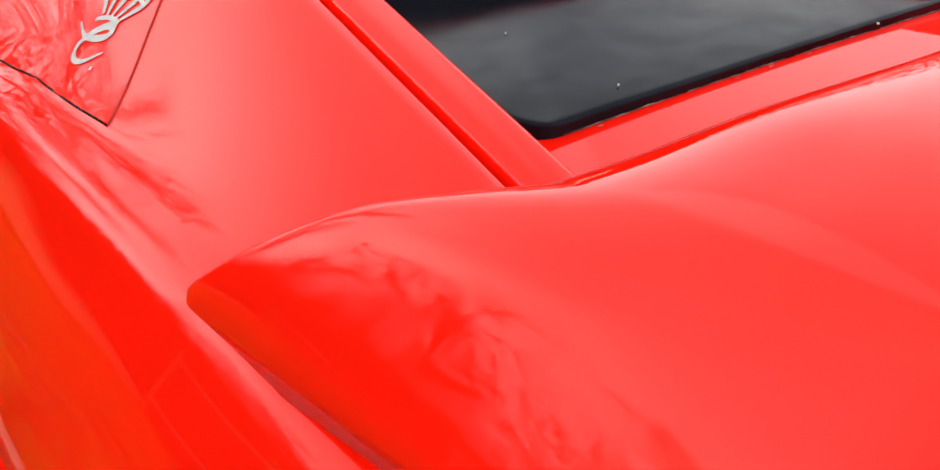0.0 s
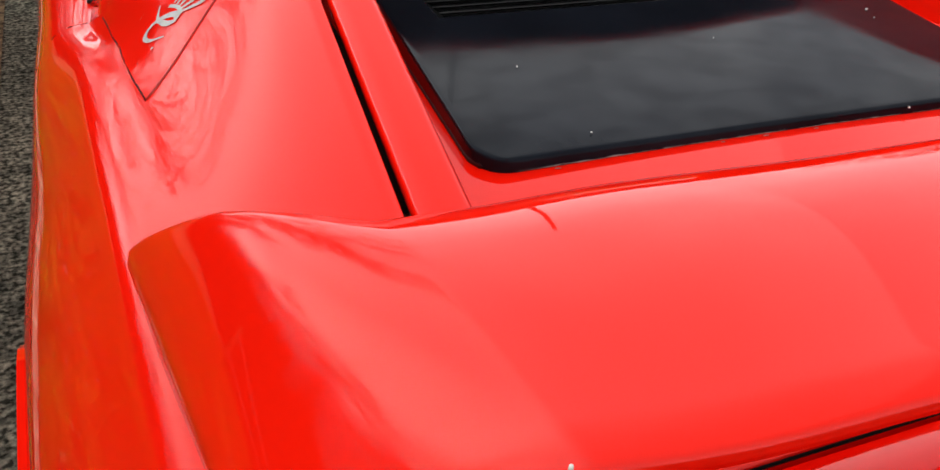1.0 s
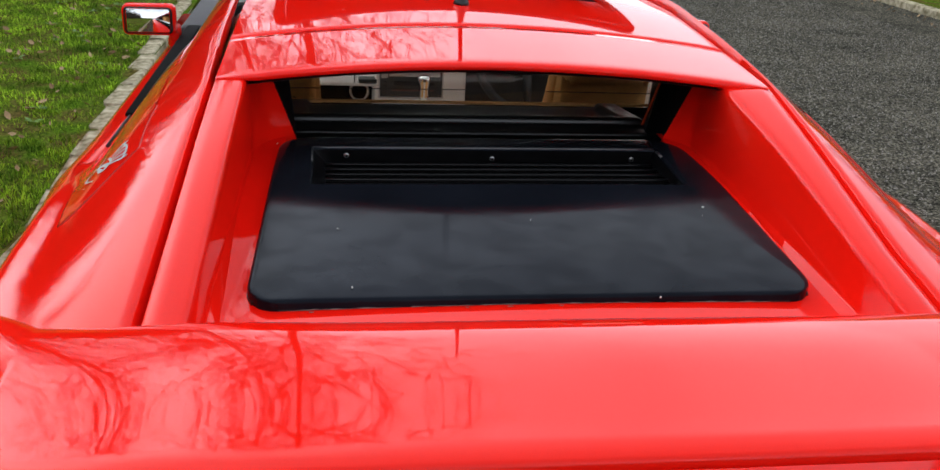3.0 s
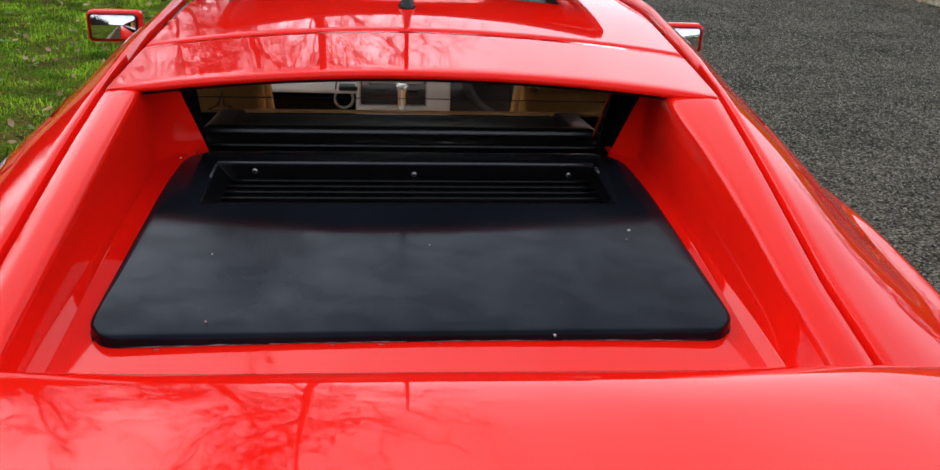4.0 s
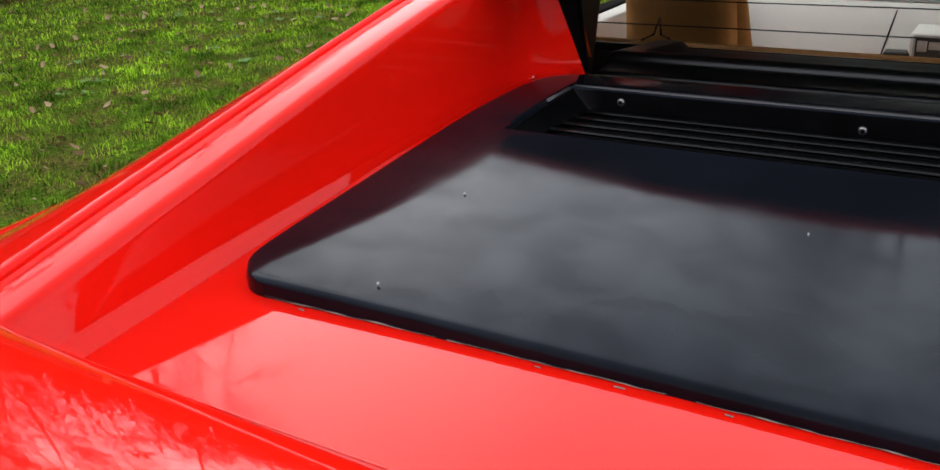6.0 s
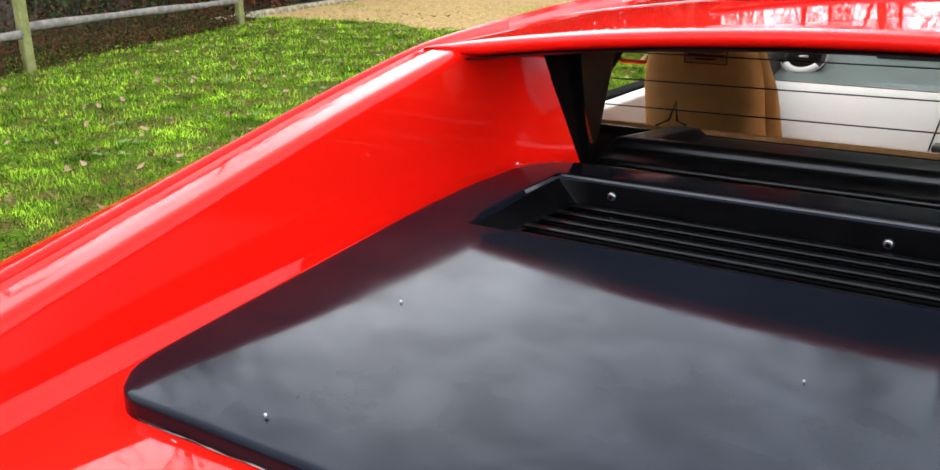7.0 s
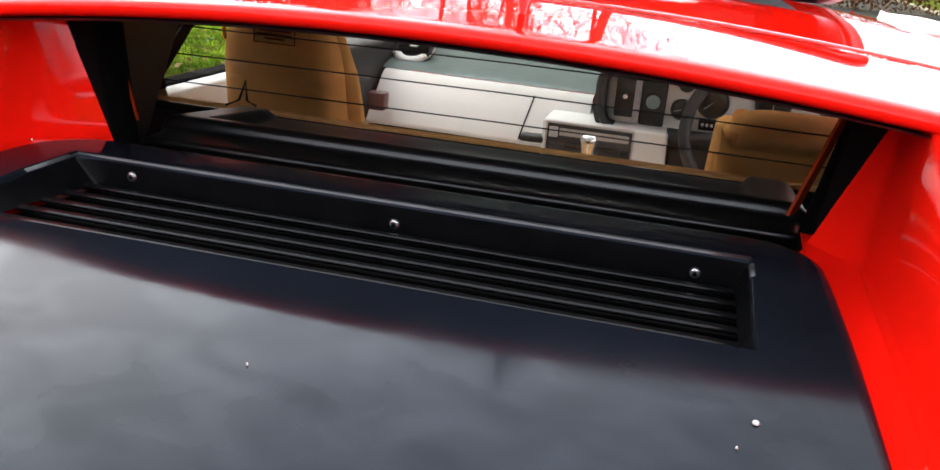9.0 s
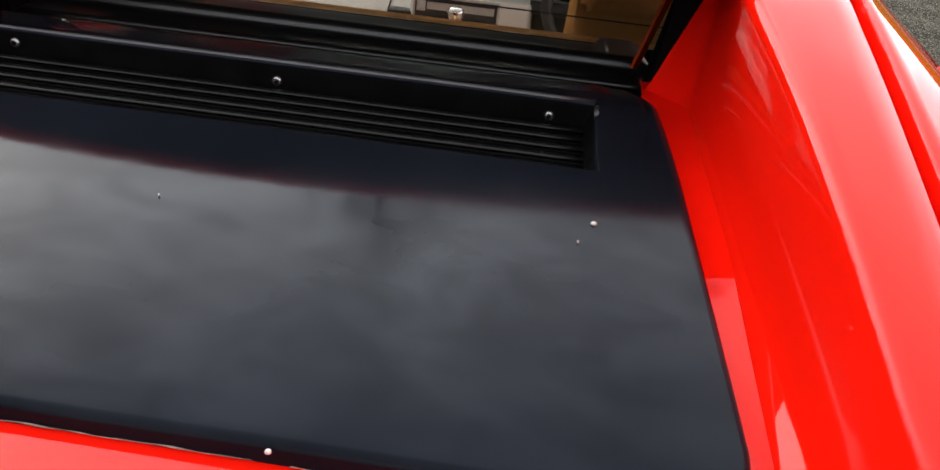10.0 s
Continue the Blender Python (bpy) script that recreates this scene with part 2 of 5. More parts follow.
TINTED = glass_material("hatch_tint", (0.90, 0.92, 0.90))
DARKGLASS = glass_material("tinted_glass", (0.93, 0.96, 0.94))


# ---- mesh helpers ----
def link(name, bm, mat, parent=None, label="", smooth=True):
    me = bpy.data.meshes.new(name)
    bm.to_mesh(me)
    bm.free()
    me.materials.append(mat)
    if smooth:
        me.polygons.foreach_set("use_smooth", [True] * len(me.polygons))
    ob = new(name, me)
    if parent is not None:
        ob.parent = parent
    if label:
        ob["label"] = label
    return ob


def part(name, bm, mat, parent, label="", smooth=True):
    return link(name, bm, mat, parent, label, smooth)


def thing(name, label, category, group="", at=(0, 0, 0)):
    e = new(name)
    e.location = at
    return tagged(e, label, category, group)


def grid_bm(rows, close=False):
    """A sheet through rows of points."""
    bm = bmesh.new()
    vs = [[bm.verts.new(p) for p in r] for r in rows]
    for a, b in zip(vs, vs[1:]):
        m = len(a)
        for i in range(m if close else m - 1):
            j = (i + 1) % m
            bm.faces.new((a[i], a[j], b[j], b[i]))
    bmesh.ops.recalc_face_normals(bm, faces=bm.faces)
    return bm


def tube_bm(rings, cap=True):
    """A closed skin through rings of points."""
    bm = grid_bm(rings, close=True)
    if cap:
        bm.verts.ensure_lookup_table()
        n = len(rings[0])
        bm.faces.new(bm.verts[:n])
        bm.faces.new(bm.verts[-n:])
        bmesh.ops.recalc_face_normals(bm, faces=bm.faces)
    return bm


def box_bm(x0, x1, y0, y1, z0, z1, bevel=0.0, seg=2):
    bm = bmesh.new()
    bmesh.ops.create_cube(bm, size=1)
    for v in bm.verts:
        v.co = ((x0 if v.co.x < 0 else x1), (y0 if v.co.y < 0 else y1), (z0 if v.co.z < 0 else z1))
    if bevel:
        bmesh.ops.bevel(bm, geom=bm.edges[:], offset=bevel, segments=seg, affect="EDGES", profile=0.5)
    return bm


def cyl_bm(r0, r1, h, n=24, m=None, bevel=0.0):
    bm = bmesh.new()
    bmesh.ops.create_cone(bm, cap_ends=True, segments=n, radius1=r0, radius2=r1, depth=h)
    if bevel:
        es = [e for e in bm.edges if abs(e.verts[0].co.z - e.verts[1].co.z) < 1e-6]
        bmesh.ops.bevel(bm, geom=es, offset=bevel, segments=2, affect="EDGES", profile=0.5)
    if m is not None:
        bm.transform(m)
    return bm


def torus_bm(R, r, m, n=32, k=10, a0=0, a1=360, flat=1.0):
    rings = []
    full = a1 - a0 >= 360
    for i in range(n + (0 if full else 1)):
        a = radians(a0 + (a1 - a0) * i / n)
        rings.append([(math.cos(a) * (R + r * math.cos(b)), math.sin(a) * (R + r * math.cos(b)), r * flat * math.sin(b)) for b in [2 * math.pi * j / k for j in range(k)]])
    if full:
        rings.append(rings[0])
    bm = grid_bm(rings, close=True)
    bmesh.ops.remove_doubles(bm, verts=bm.verts, dist=1e-6)
    if not full:
        bmesh.ops.holes_fill(bm, edges=bm.edges)
    bmesh.ops.recalc_face_normals(bm, faces=bm.faces)
    bm.transform(m)
    return bm


def wire_bm(pts, r, k=6):
    pts = [Vector(p) for p in pts]
    rings = []
    for i, p in enumerate(pts):
        d = (pts[min(i + 1, len(pts) - 1)] - pts[max(i - 1, 0)]).normalized()
        a = d.orthogonal().normalized()
        b = d.cross(a)
        rr = r[i] if isinstance(r, (list, tuple)) else r
        rings.append([p + rr * (a * math.cos(t) + b * math.sin(t)) for t in [2 * math.pi * j / k for j in range(k)]])
    return tube_bm(rings)


def lerp_table(rows, y):
    """Smooth interpolation between rows (y, values...) by a monotone cubic."""
    ys = [r[0] for r in rows]
    if y <= ys[0]:
        return list(rows[0][1:])
    if y >= ys[-1]:
        return list(rows[-1][1:])
    i = max(k for k in range(len(ys) - 1) if ys[k] <= y)
    out = []
    h = ys[i + 1] - ys[i]
    s = (y - ys[i]) / h
    for c in range(1, len(rows[0])):
        d = (rows[i + 1][c] - rows[i][c]) / h
        def slope(k):
            if k == 0 or k == len(ys) - 1:
                k0, k1 = (0, 1) if k == 0 else (k - 1, k)
                return (rows[k1][c] - rows[k0][c]) / (ys[k1] - ys[k0])
            a = (rows[k][c] - rows[k - 1][c]) / (ys[k] - ys[k - 1])
            b = (rows[k + 1][c] - rows[k][c]) / (ys[k + 1] - ys[k])
            return 0 if a * b <= 0 else 2 * a * b / (a + b)
        m0, m1 = slope(i), slope(i + 1)
        v = ((1 + 2 * s) * (1 - s) ** 2 * rows[i][c] + s * (1 - s) ** 2 * h * m0 + s * s * (3 - 2 * s) * rows[i + 1][c] + s * s * (s - 1) * h * m1)
        out.append(v)
    return out


def spline(pts, n):
    """n points evenly along a Catmull-Rom curve through pts."""
    P = [Vector(p) for p in pts]
    P = [P[0] * 2 - P[1]] + P + [P[-1] * 2 - P[-2]]
    fine = []
    for i in range(1, len(P) - 2):
        for k in range(12):
            t = k / 12
            a, b, c, d = P[i - 1], P[i], P[i + 1], P[i + 2]
            fine.append(0.5 * ((2 * b) + (c - a) * t + (2 * a - 5 * b + 4 * c - d) * t * t + (3 * b - a - 3 * c + d) * t ** 3))
    fine.append(P[-2])
    L = [0]
    for a, b in zip(fine, fine[1:]):
        L.append(L[-1] + (b - a).length)
    out = []
    k = 0
    for i in range(n):
        s = L[-1] * i / (n - 1)
        while k < len(L) - 2 and L[k + 1] < s:
            k += 1
        f = (s - L[k]) / max(L[k + 1] - L[k], 1e-9)
        out.append(fine[k].lerp(fine[k + 1], min(max(f, 0), 1)))
    return out


def rounded_rect(x0, x1, y0, y1, r, k=5):
    out = []
    for cx, cy, a0 in ((x1 - r, y0 + r, -90), (x1 - r, y1 - r, 0), (x0 + r, y1 - r, 90), (x0 + r, y0 + r, 180)):
        for i in range(k + 1):
            a = radians(a0 + 90 * i / k)
            out.append((cx + r * math.cos(a), cy + r * math.sin(a)))
    return out


# ================= the car =================
# x to its right, y forward, z up; the lid's rear edge is at y = 0
car = thing("sports_car", "glossy red mid-engined sports car parked beside a stone kerb", "car")


def seam_at(y):
    """The gap line between buttress and quarter panel on the left: x, z."""
    z = lerp_table(((-0.85, 0.845), (-0.6, 0.868), (-0.42, 0.893), (-0.3, 0.919), (0.0, 0.996), (0.4, 1.096), (0.52, 1.119), (0.65, 1.128), (0.9, 1.14), (1.4, 1.15), (2.0, 1.13)), y)[0]
    return -0.530 + 0.05 * min(y, 0.5) + (0 if y < 0.5 else -0.02 * (y - 0.5)), z


def deck_z(x, y):
    return 0.925 + 0.085 * y - 0.03 * x * x


# quarter panel: stations of (x, z) from the gap line outwards
QUARTER = (
    (-0.85, (-0.60, 0.835), (-0.66, 0.82), (-0.70, 0.80), (-0.735, 0.775), (-0.76, 0.74), (-0.78, 0.69), (-0.795, 0.62), (-0.80, 0.55), (-0.80, 0.50)),
    (-0.6, (-0.62, 0.855), (-0.68, 0.845), (-0.72, 0.832), (-0.737, 0.825), (-0.760, 0.813), (-0.783, 0.780), (-0.825, 0.69), (-0.852, 0.58), (-0.86, 0.50)),
    (-0.3, (-0.62, 0.905), (-0.68, 0.890), (-0.72, 0.878), (-0.737, 0.872), (-0.765, 0.861), (-0.788, 0.828), (-0.842, 0.73), (-0.887, 0.61), (-0.90, 0.50)),
    (0.0, (-0.60, 0.976), (-0.66, 0.950), (-0.71, 0.924), (-0.737, 0.915), (-0.774, 0.904), (-0.798, 0.870), (-0.853, 0.775), (-0.900, 0.65), (-0.915, 0.50)),
    (0.27, (-0.585, 1.035), (-0.65, 0.985), (-0.70, 0.945), (-0.735, 0.922), (-0.780, 0.911), (-0.805, 0.877), (-0.857, 0.785), (-0.903, 0.655), (-0.918, 0.50)),
    (0.42, (-0.575, 1.063), (-0.635, 1.022), (-0.69, 0.973), (-0.737, 0.927), (-0.783, 0.912), (-0.808, 0.878), (-0.857, 0.785), (-0.898, 0.655), (-0.912, 0.50)),
    (0.7, (-0.57, 1.092), (-0.635, 1.035), (-0.695, 0.968), (-0.758, 0.893), (-0.798, 0.884), (-0.835, 0.858), (-0.865, 0.79), (-0.885, 0.66), (-0.892, 0.50)),
    (1.0, (-0.575, 1.105), (-0.64, 1.04), (-0.70, 0.968), (-0.765, 0.880), (-0.798, 0.872), (-0.830, 0.850), (-0.855, 0.79), (-0.872, 0.66), (-0.878, 0.50)),
    (1.5, (-0.58, 1.10), (-0.645, 1.04), (-0.705, 0.965), (-0.768, 0.872), (-0.798, 0.866), (-0.828, 0.846), (-0.85, 0.79), (-0.868, 0.66), (-0.872, 0.50)),
    (2.6, (-0.585, 0.99), (-0.65, 0.95), (-0.705, 0.905), (-0.765, 0.855), (-0.795, 0.848), (-0.825, 0.83), (-0.845, 0.78), (-0.862, 0.66), (-0.866, 0.50)),
)


SECTIONS = {}


def quarter_section(y, n=46):
    """The smoothed section at y."""
    key = round(y, 4)
    if key not in SECTIONS:
        off = (-0.10, -0.066, -0.033, 0.0, 0.033, 0.066, 0.10)
        wts = (1, 3, 5, 6, 5, 3, 1)
        acc = [Vector((0, 0, 0)) for _ in range(n)]
        for o, w in zip(off, wts):
            for i, q in enumerate(raw_section(min(max(y + o, -0.85), 2.6), n)):
                acc[i] += q * w
        mid = raw_section(min(max(y, -0.85), 2.6), n)
        out = []
        for i, a in enumerate(acc):
            k = min(1.0, i / 6)
            v = mid[i].lerp(a / sum(wts), k)
            out.append(Vector((v.x, y, v.z)))
        SECTIONS[key] = out
    return SECTIONS[key]


def raw_section(y, n=46):
    flat = [(st[0], *[c for p in st[1:] for c in p]) for st in QUARTER]
    v = lerp_table(flat, y)
    pts = [(v[i], v[i + 1]) for i in range(0, len(v), 2)]
    sx, sz = seam_at(y)
    return spline([(sx - 0.006, y, sz)] + [(a, y, b) for a, b in pts], n)


def quarter_x(y, z):
    """The panel's x at a height, for what lies on it."""
    s = quarter_section(y)
    for a, b in zip(s, s[1:]):
        if a.z >= z >= b.z:
            f = (a.z - z) / max(a.z - b.z, 1e-9)
            return a.x + (b.x - a.x) * f
    return s[-1].x


def mirrored(bm):
    bm.transform(Matrix.Diagonal((-1, 1, 1, 1)))
    bmesh.ops.reverse_faces(bm, faces=bm.faces)
    return bm


def flare(y):
    """The hand-laid body is not quite symmetrical: its right flank stands further out towards the front."""
    return 0.08 * max(0.0, min(y, 1.25))


def both(name, make, mat, parent=car, label="", smooth=True):
    out = []
    for s in (-1, 1):
        bm = make()
        if s > 0:
            mirrored(bm)
            for v in bm.verts:
                v.co.x += flare(v.co.y) * max(0.0, min(1.0, (v.co.x - 0.40) / 0.10))
        out.append(part(name, bm, mat, parent, label, smooth))
    return out


WHEEL_Y, WHEEL_R, ARCH_R = 0.12, 0.30, 0.345


def lower_side():
    """Side below the waist, with the wheel arch cut out."""
    rows = []
    for y in np.arange(-0.85, 0.71, 0.03):
        s = quarter_section(float(y))
        top = s[-1]
        arch = ARCH_R ** 2 - (y - WHEEL_Y) ** 2
        zb = 0.30 + math.sqrt(arch) if arch > 0 else 0.18
        zb = min(max(zb, 0.18), 0.62)
        rows.append([(top.x - 0.004 * math.sin(math.pi * k / 8), y, top.z + (zb - top.z) * k / 8) for k in range(9)] + [(top.x + 0.05, y, zb + 0.002)])
    return grid_bm(rows)


def quarter_panel():
    rows = []
    for y in np.concatenate([np.arange(-0.85, 0.69, 0.025), [0.70]]):
        s = quarter_section(float(y))
        inner = [(s[0].x + 0.006, y, s[0].z - 0.03), (s[0].x + 0.003, y, s[0].z - 0.004)]
        keep = [tuple(p) for p in s]
        rows.append([Vector(p) for p in inner] + keep)
    bm = grid_bm(rows)
    low = lower_side()
    me = bpy.data.meshes.new("tmp")
    low.to_mesh(me)
    low.free()
    bm.from_mesh(me)
    bpy.data.meshes.remove(me)
    bmesh.ops.remove_doubles(bm, verts=bm.verts, dist=0.0005)
    bmesh.ops.recalc_face_normals(bm, faces=bm.faces)
    return bm


both("quarter_panel", quarter_panel, RED)


# ---- quarter window surround, rail, doors ----
def window_sill_z(y):
    return 0.888 + 1.2 * (y - 0.80)


def side_pillar():
    """Panel behind the side window, and the rail over it."""
    rows = []
    for y in np.arange(0.70, 2.11, 0.05):
        s = quarter_section(float(y))
        zc = min(max(0.889, window_sill_z(y)), s[0].z - 0.055)
        top = [p for p in s if p.z > zc]
        q = spline([tuple(p) for p in top] + [(quarter_x(float(y), zc), y, zc)], 16)
        rows.append([(s[0].x + 0.006, y, s[0].z - 0.03)] + [tuple(p) for p in q] + [(q[-1].x + 0.02, y, q[-1].z - 0.004)])
    return grid_bm(rows)


both("roof_rail", side_pillar, RED)


def door_skin():
    rows = []
    for y in np.arange(0.704, 2.4, 0.05):
        s = quarter_section(float(y))
        low = [p for p in s if p.z < 0.893]
        q = spline([tuple(p) for p in low], 16)
        rows.append([(q[0].x + 0.03, y, q[0].z - 0.01)] + [tuple(p) for p in q] + [(q[-1].x + 0.01, y, 0.2)])
    return grid_bm(rows)


both("door", door_skin, RED)


def door_trim():
    return box_bm(-0.727, -0.68, 0.98, 2.35, 0.35, 0.893, 0.006)


both("door_lining", door_trim, CREAM, label="cream door lining")
both("door_capping", lambda: box_bm(-0.770, -0.728, 1.04, 2.35, 0.886, 0.896, 0.003), DEEP, label="black door capping")


def sill_seal():
    return wire_bm([(quarter_x(float(y), 0.888) - 0.002, y, 0.889) for y in np.arange(0.81, 2.3, 0.1)], 0.0035)


def quarter_glass():
    rows = []
    for y in np.arange(0.80, 1.06, 0.03):
        s = quarter_section(float(y))
        zt = min(window_sill_z(y), s[0].z - 0.055)
        rows.append([(quarter_x(float(y), z) + 0.004, y, z) for z in np.linspace(zt + 0.003, 0.884, 6)])
    return grid_bm(rows)


both("quarter_glass", quarter_glass, BLACK, label="blacked-out quarter window")
both("waist_seal", sill_seal, RUBBER)


# ---- quarter vent panel with the emblem ----
VENT = ((0.264, 0.930), (0.458, 0.928), (0.665, 0.906), (0.735, 0.985), (0.77, 1.055), (0.542, 1.052), (0.353, 1.032), (0.302, 0.975))


def surface_patch(poly, off, n=28):
    """A patch of the quarter panel inside a side-view outline, raised by off."""
    bm = bmesh.new()
    ys, zs = [p[0] for p in poly], [p[1] for p in poly]
    cols = np.linspace(min(ys), max(ys), n)
    prev = None
    for y in cols:
        cut = []
        for (a, b), (c, d) in zip(poly, poly[1:] + poly[:1]):
            if (a - y) * (c - y) <= 0 and a != c:
                cut.append(b + (d - b) * (y - a) / (c - a))
        if len(cut) < 2:
            continue
        z0, z1 = min(cut), max(cut)
        row = []
        for k in range(9):
            z = z0 + (z1 - z0) * k / 8
            row.append(bm.verts.new((quarter_x(float(y), z) - off, y, z + off * 0.7)))
        if prev:
            for k in range(8):
                bm.faces.new((prev[k], prev[k + 1], row[k + 1], row[k]))
        prev = row
    bmesh.ops.remove_doubles(bm, verts=bm.verts, dist=1e-5)
    bmesh.ops.recalc_face_normals(bm, faces=bm.faces)
    return bm


def edge_line(pts, r, off=0.0005):
    fine = []
    for (a, b), (c, d) in zip(pts, pts[1:]):
        for k in range(8):
            y, z = a + (c - a) * k / 8, b + (d - b) * k / 8
            fine.append((quarter_x(y, z) - off, y, z))
    fine.append((quarter_x(*pts[-1]) - off, pts[-1][0], pts[-1][1]))
    return wire_bm(fine, r)


vents = both("vent_panel", lambda: surface_patch(VENT, 0.0015), RED, label="red blanking panel behind the side window")
both("vent_panel_gap", lambda: edge_line(VENT[:1] + VENT[:4:-1], 0.0015), RED_DULL)
both("vent_panel_lower_gap", lambda: edge_line(VENT[:3], 0.0017), DEEP)
both("vent_panel_fold", lambda: edge_line(((0.458, 0.930), (0.482, 0.969), (0.53, 1.04)), 0.0016), RED_DULL)


def ribbon(pts, widths, origin, off=0.0028):
    """A flat stroke on the quarter panel; local h runs to the rear, u up."""
    bm = bmesh.new()
    rows = []
    P = [Vector((a, b, 0)) for a, b in pts]
    for i, p in enumerate(P):
        d = (P[min(i + 1, len(P) - 1)] - P[max(i - 1, 0)]).normalized()
        s = Vector((-d.y, d.x, 0)) * widths[i] * 0.5
        r = []
        for q in (p + s, p - s):
            y, z = origin[0] - q.x, origin[1] + q.y
            r.append(bm.verts.new((quarter_x(y, z) - off, y, z + off * 0.6)))
        rows.append(r)
    for a, b in zip(rows, rows[1:]):
        bm.faces.new((a[0], a[1], b[1], b[0]))
    bmesh.ops.recalc_face_normals(bm, faces=bm.faces)
    return bm


def joined(bms):
    out = bmesh.new()
    for b in bms:
        me = bpy.data.meshes.new("tmp")
        b.to_mesh(me)
        b.free()
        out.from_mesh(me)
        bpy.data.meshes.remove(me)
    return out


EMBLEM = (0.402, 0.972)


def swirl():
    """A looped stroke like a bent hook."""
    pts = spline([(-0.040, 0.012, 0), (-0.012, 0.004, 0), (0.018, 0.007, 0), (0.032, 0.014, 0), (0.022, 0.0195, 0), (0.002, 0.011, 0), (-0.012, -0.003, 0), (-0.004, -0.015, 0), (0.018, -0.014, 0), (0.043, -0.001, 0)], 40)
    w = [0.0015 + 0.006 * math.sin(math.pi * i / 39) for i in range(40)]
    return ribbon([(p.x, p.y) for p in pts], w, EMBLEM)


def crest():
    """Five plumes over a band."""
    out = [ribbon([(-0.014 + 0.044 * i / 9, 0.019 + 0.004 * i / 9 + 0.003 * math.sin(math.pi * i / 9)) for i in range(10)], [0.004] * 10, EMBLEM)]
    for k in range(5):
        a = -0.5 + 0.25 * k
        x0 = -0.008 + 0.009 * k
        q = spline([(x0, 0.025, 0), (x0 + 0.022 * a, 0.034, 0), (x0 + 0.036 * a, 0.041, 0), (x0 + 0.030 * a + 0.002, 0.047, 0)], 9)
        out.append(ribbon([(p.x, p.y) for p in q], [0.003 + 0.0045 * i / 8 for i in range(9)], EMBLEM))
    out.append(ribbon([(-0.026 + 0.072 * i / 11, 0.041 + 0.006 * math.sin(math.pi * i / 11)) for i in range(12)], [0.003] * 12, EMBLEM))
    return joined(out)


part("emblem_swirl", swirl(), SILVER, vents[0], "silver vinyl swirl")
part("emblem_crest", crest(), SILVER, vents[0], "silver vinyl crest")
part("emblem_dot", ribbon([(0.040, -0.0155), (0.044, -0.0150)], [0.003, 0.003], EMBLEM), SILVER, vents[0], "silver vinyl dot")


# ---- rear deck ----
def ridge_at(y):
    return -0.469 + 0.047 * min(y, 0.5), seam_at(y)[1]


def wall_foot(y):
    return -(0.440 - 0.10 * y)


def wall_crease(y, side):
    """Where the upright inner wall meets the sloping foot: half width, height over the deck."""
    return (0.463 - 0.034 * max(0.0, y) if side < 0 else 0.448 - 0.024 * max(0.0, y)), 0.0115 + 0.012 * max(0.0, min(y, 0.5))


def buttress(side):
    rows = []
    for y in np.concatenate([np.arange(-0.70, 0.49, 0.025), [0.4975]]):
        y = float(y)
        sx, sz = seam_at(y)
        rx, rz = ridge_at(y)
        fx = wall_foot(y)
        dz = deck_z(fx, y)
        rz = max(rz, dz + 0.003)
        sz2 = max(sz, dz - 0.01)
        h = rz - dz
        pts = [(sx + 0.012, sz2 - 0.03), (sx + 0.007, sz2 - 0.004), (sx + 0.010, sz2), (sx + 0.03, sz2 + 0.001), (rx - 0.009, rz + 0.0008), (rx - 0.004, rz - 0.0003), (rx + 0.000, rz - 0.004)]
        half, up = wall_crease(y, side)
        taper = max(0.22, min(1.0, (0.36 - y) / 0.36))
        up = min(up * (0.45 + 0.55 * taper), h * 0.5)
        wx = max(-half, rx + 0.0015)
        pts += [(rx + 0.0015 + (wx - rx - 0.0015) * k, rz - 0.010 - (h - 0.010 - up) * k) for k in (0.0, 0.03, 0.07, 0.5, 0.95, 0.99)]
        pts += [(wx + 0.017 * taper * k, dz + (up + 0.001) * (1 - k) - 0.001) for k in (0.05, 0.12, 0.5, 1.0)]
        rows.append([(a, y, b) for a, b in pts])
    # the wall's front end turns inwards to the window frame
    last = rows[-1]
    for k, yy in enumerate((0.530, 0.548, 0.563, 0.576, 0.586, 0.594, 0.602, 0.610, 0.618, 0.626)):
        r = []
        for i, (a, _, b) in enumerate(last):
            t = (b - 0.97) / 0.14
            if i < 6:
                r.append((a, min(yy, 0.50 + 0.01 * i), b - 0.02 * min(1, k / 2)))
                continue
            edge = -0.363 - 0.050 * t if side < 0 else -0.385 - 0.056 * t
            p = max(0.0, (yy - 0.525) / 0.101) ** 3 if side < 0 else max(0.0, (yy - 0.584) / 0.042) ** 1.25
            grow = a + 0.047 * (yy - 0.4975)
            r.append((max(grow, grow + (edge - grow) * p), yy - 0.012 * t * p, b - 0.004 * p + (0.006 if i == 6 else 0)))
        rows.append(r)
    return grid_bm(rows)


part("buttress", buttress(-1), RED, car)
right = mirrored(buttress(1))
for v in right.verts:
    v.co.x += flare(min(v.co.y, 0.5)) * max(0.0, min(1.0, (v.co.x - 0.446) / 0.03))
part("buttress", right, RED, car)


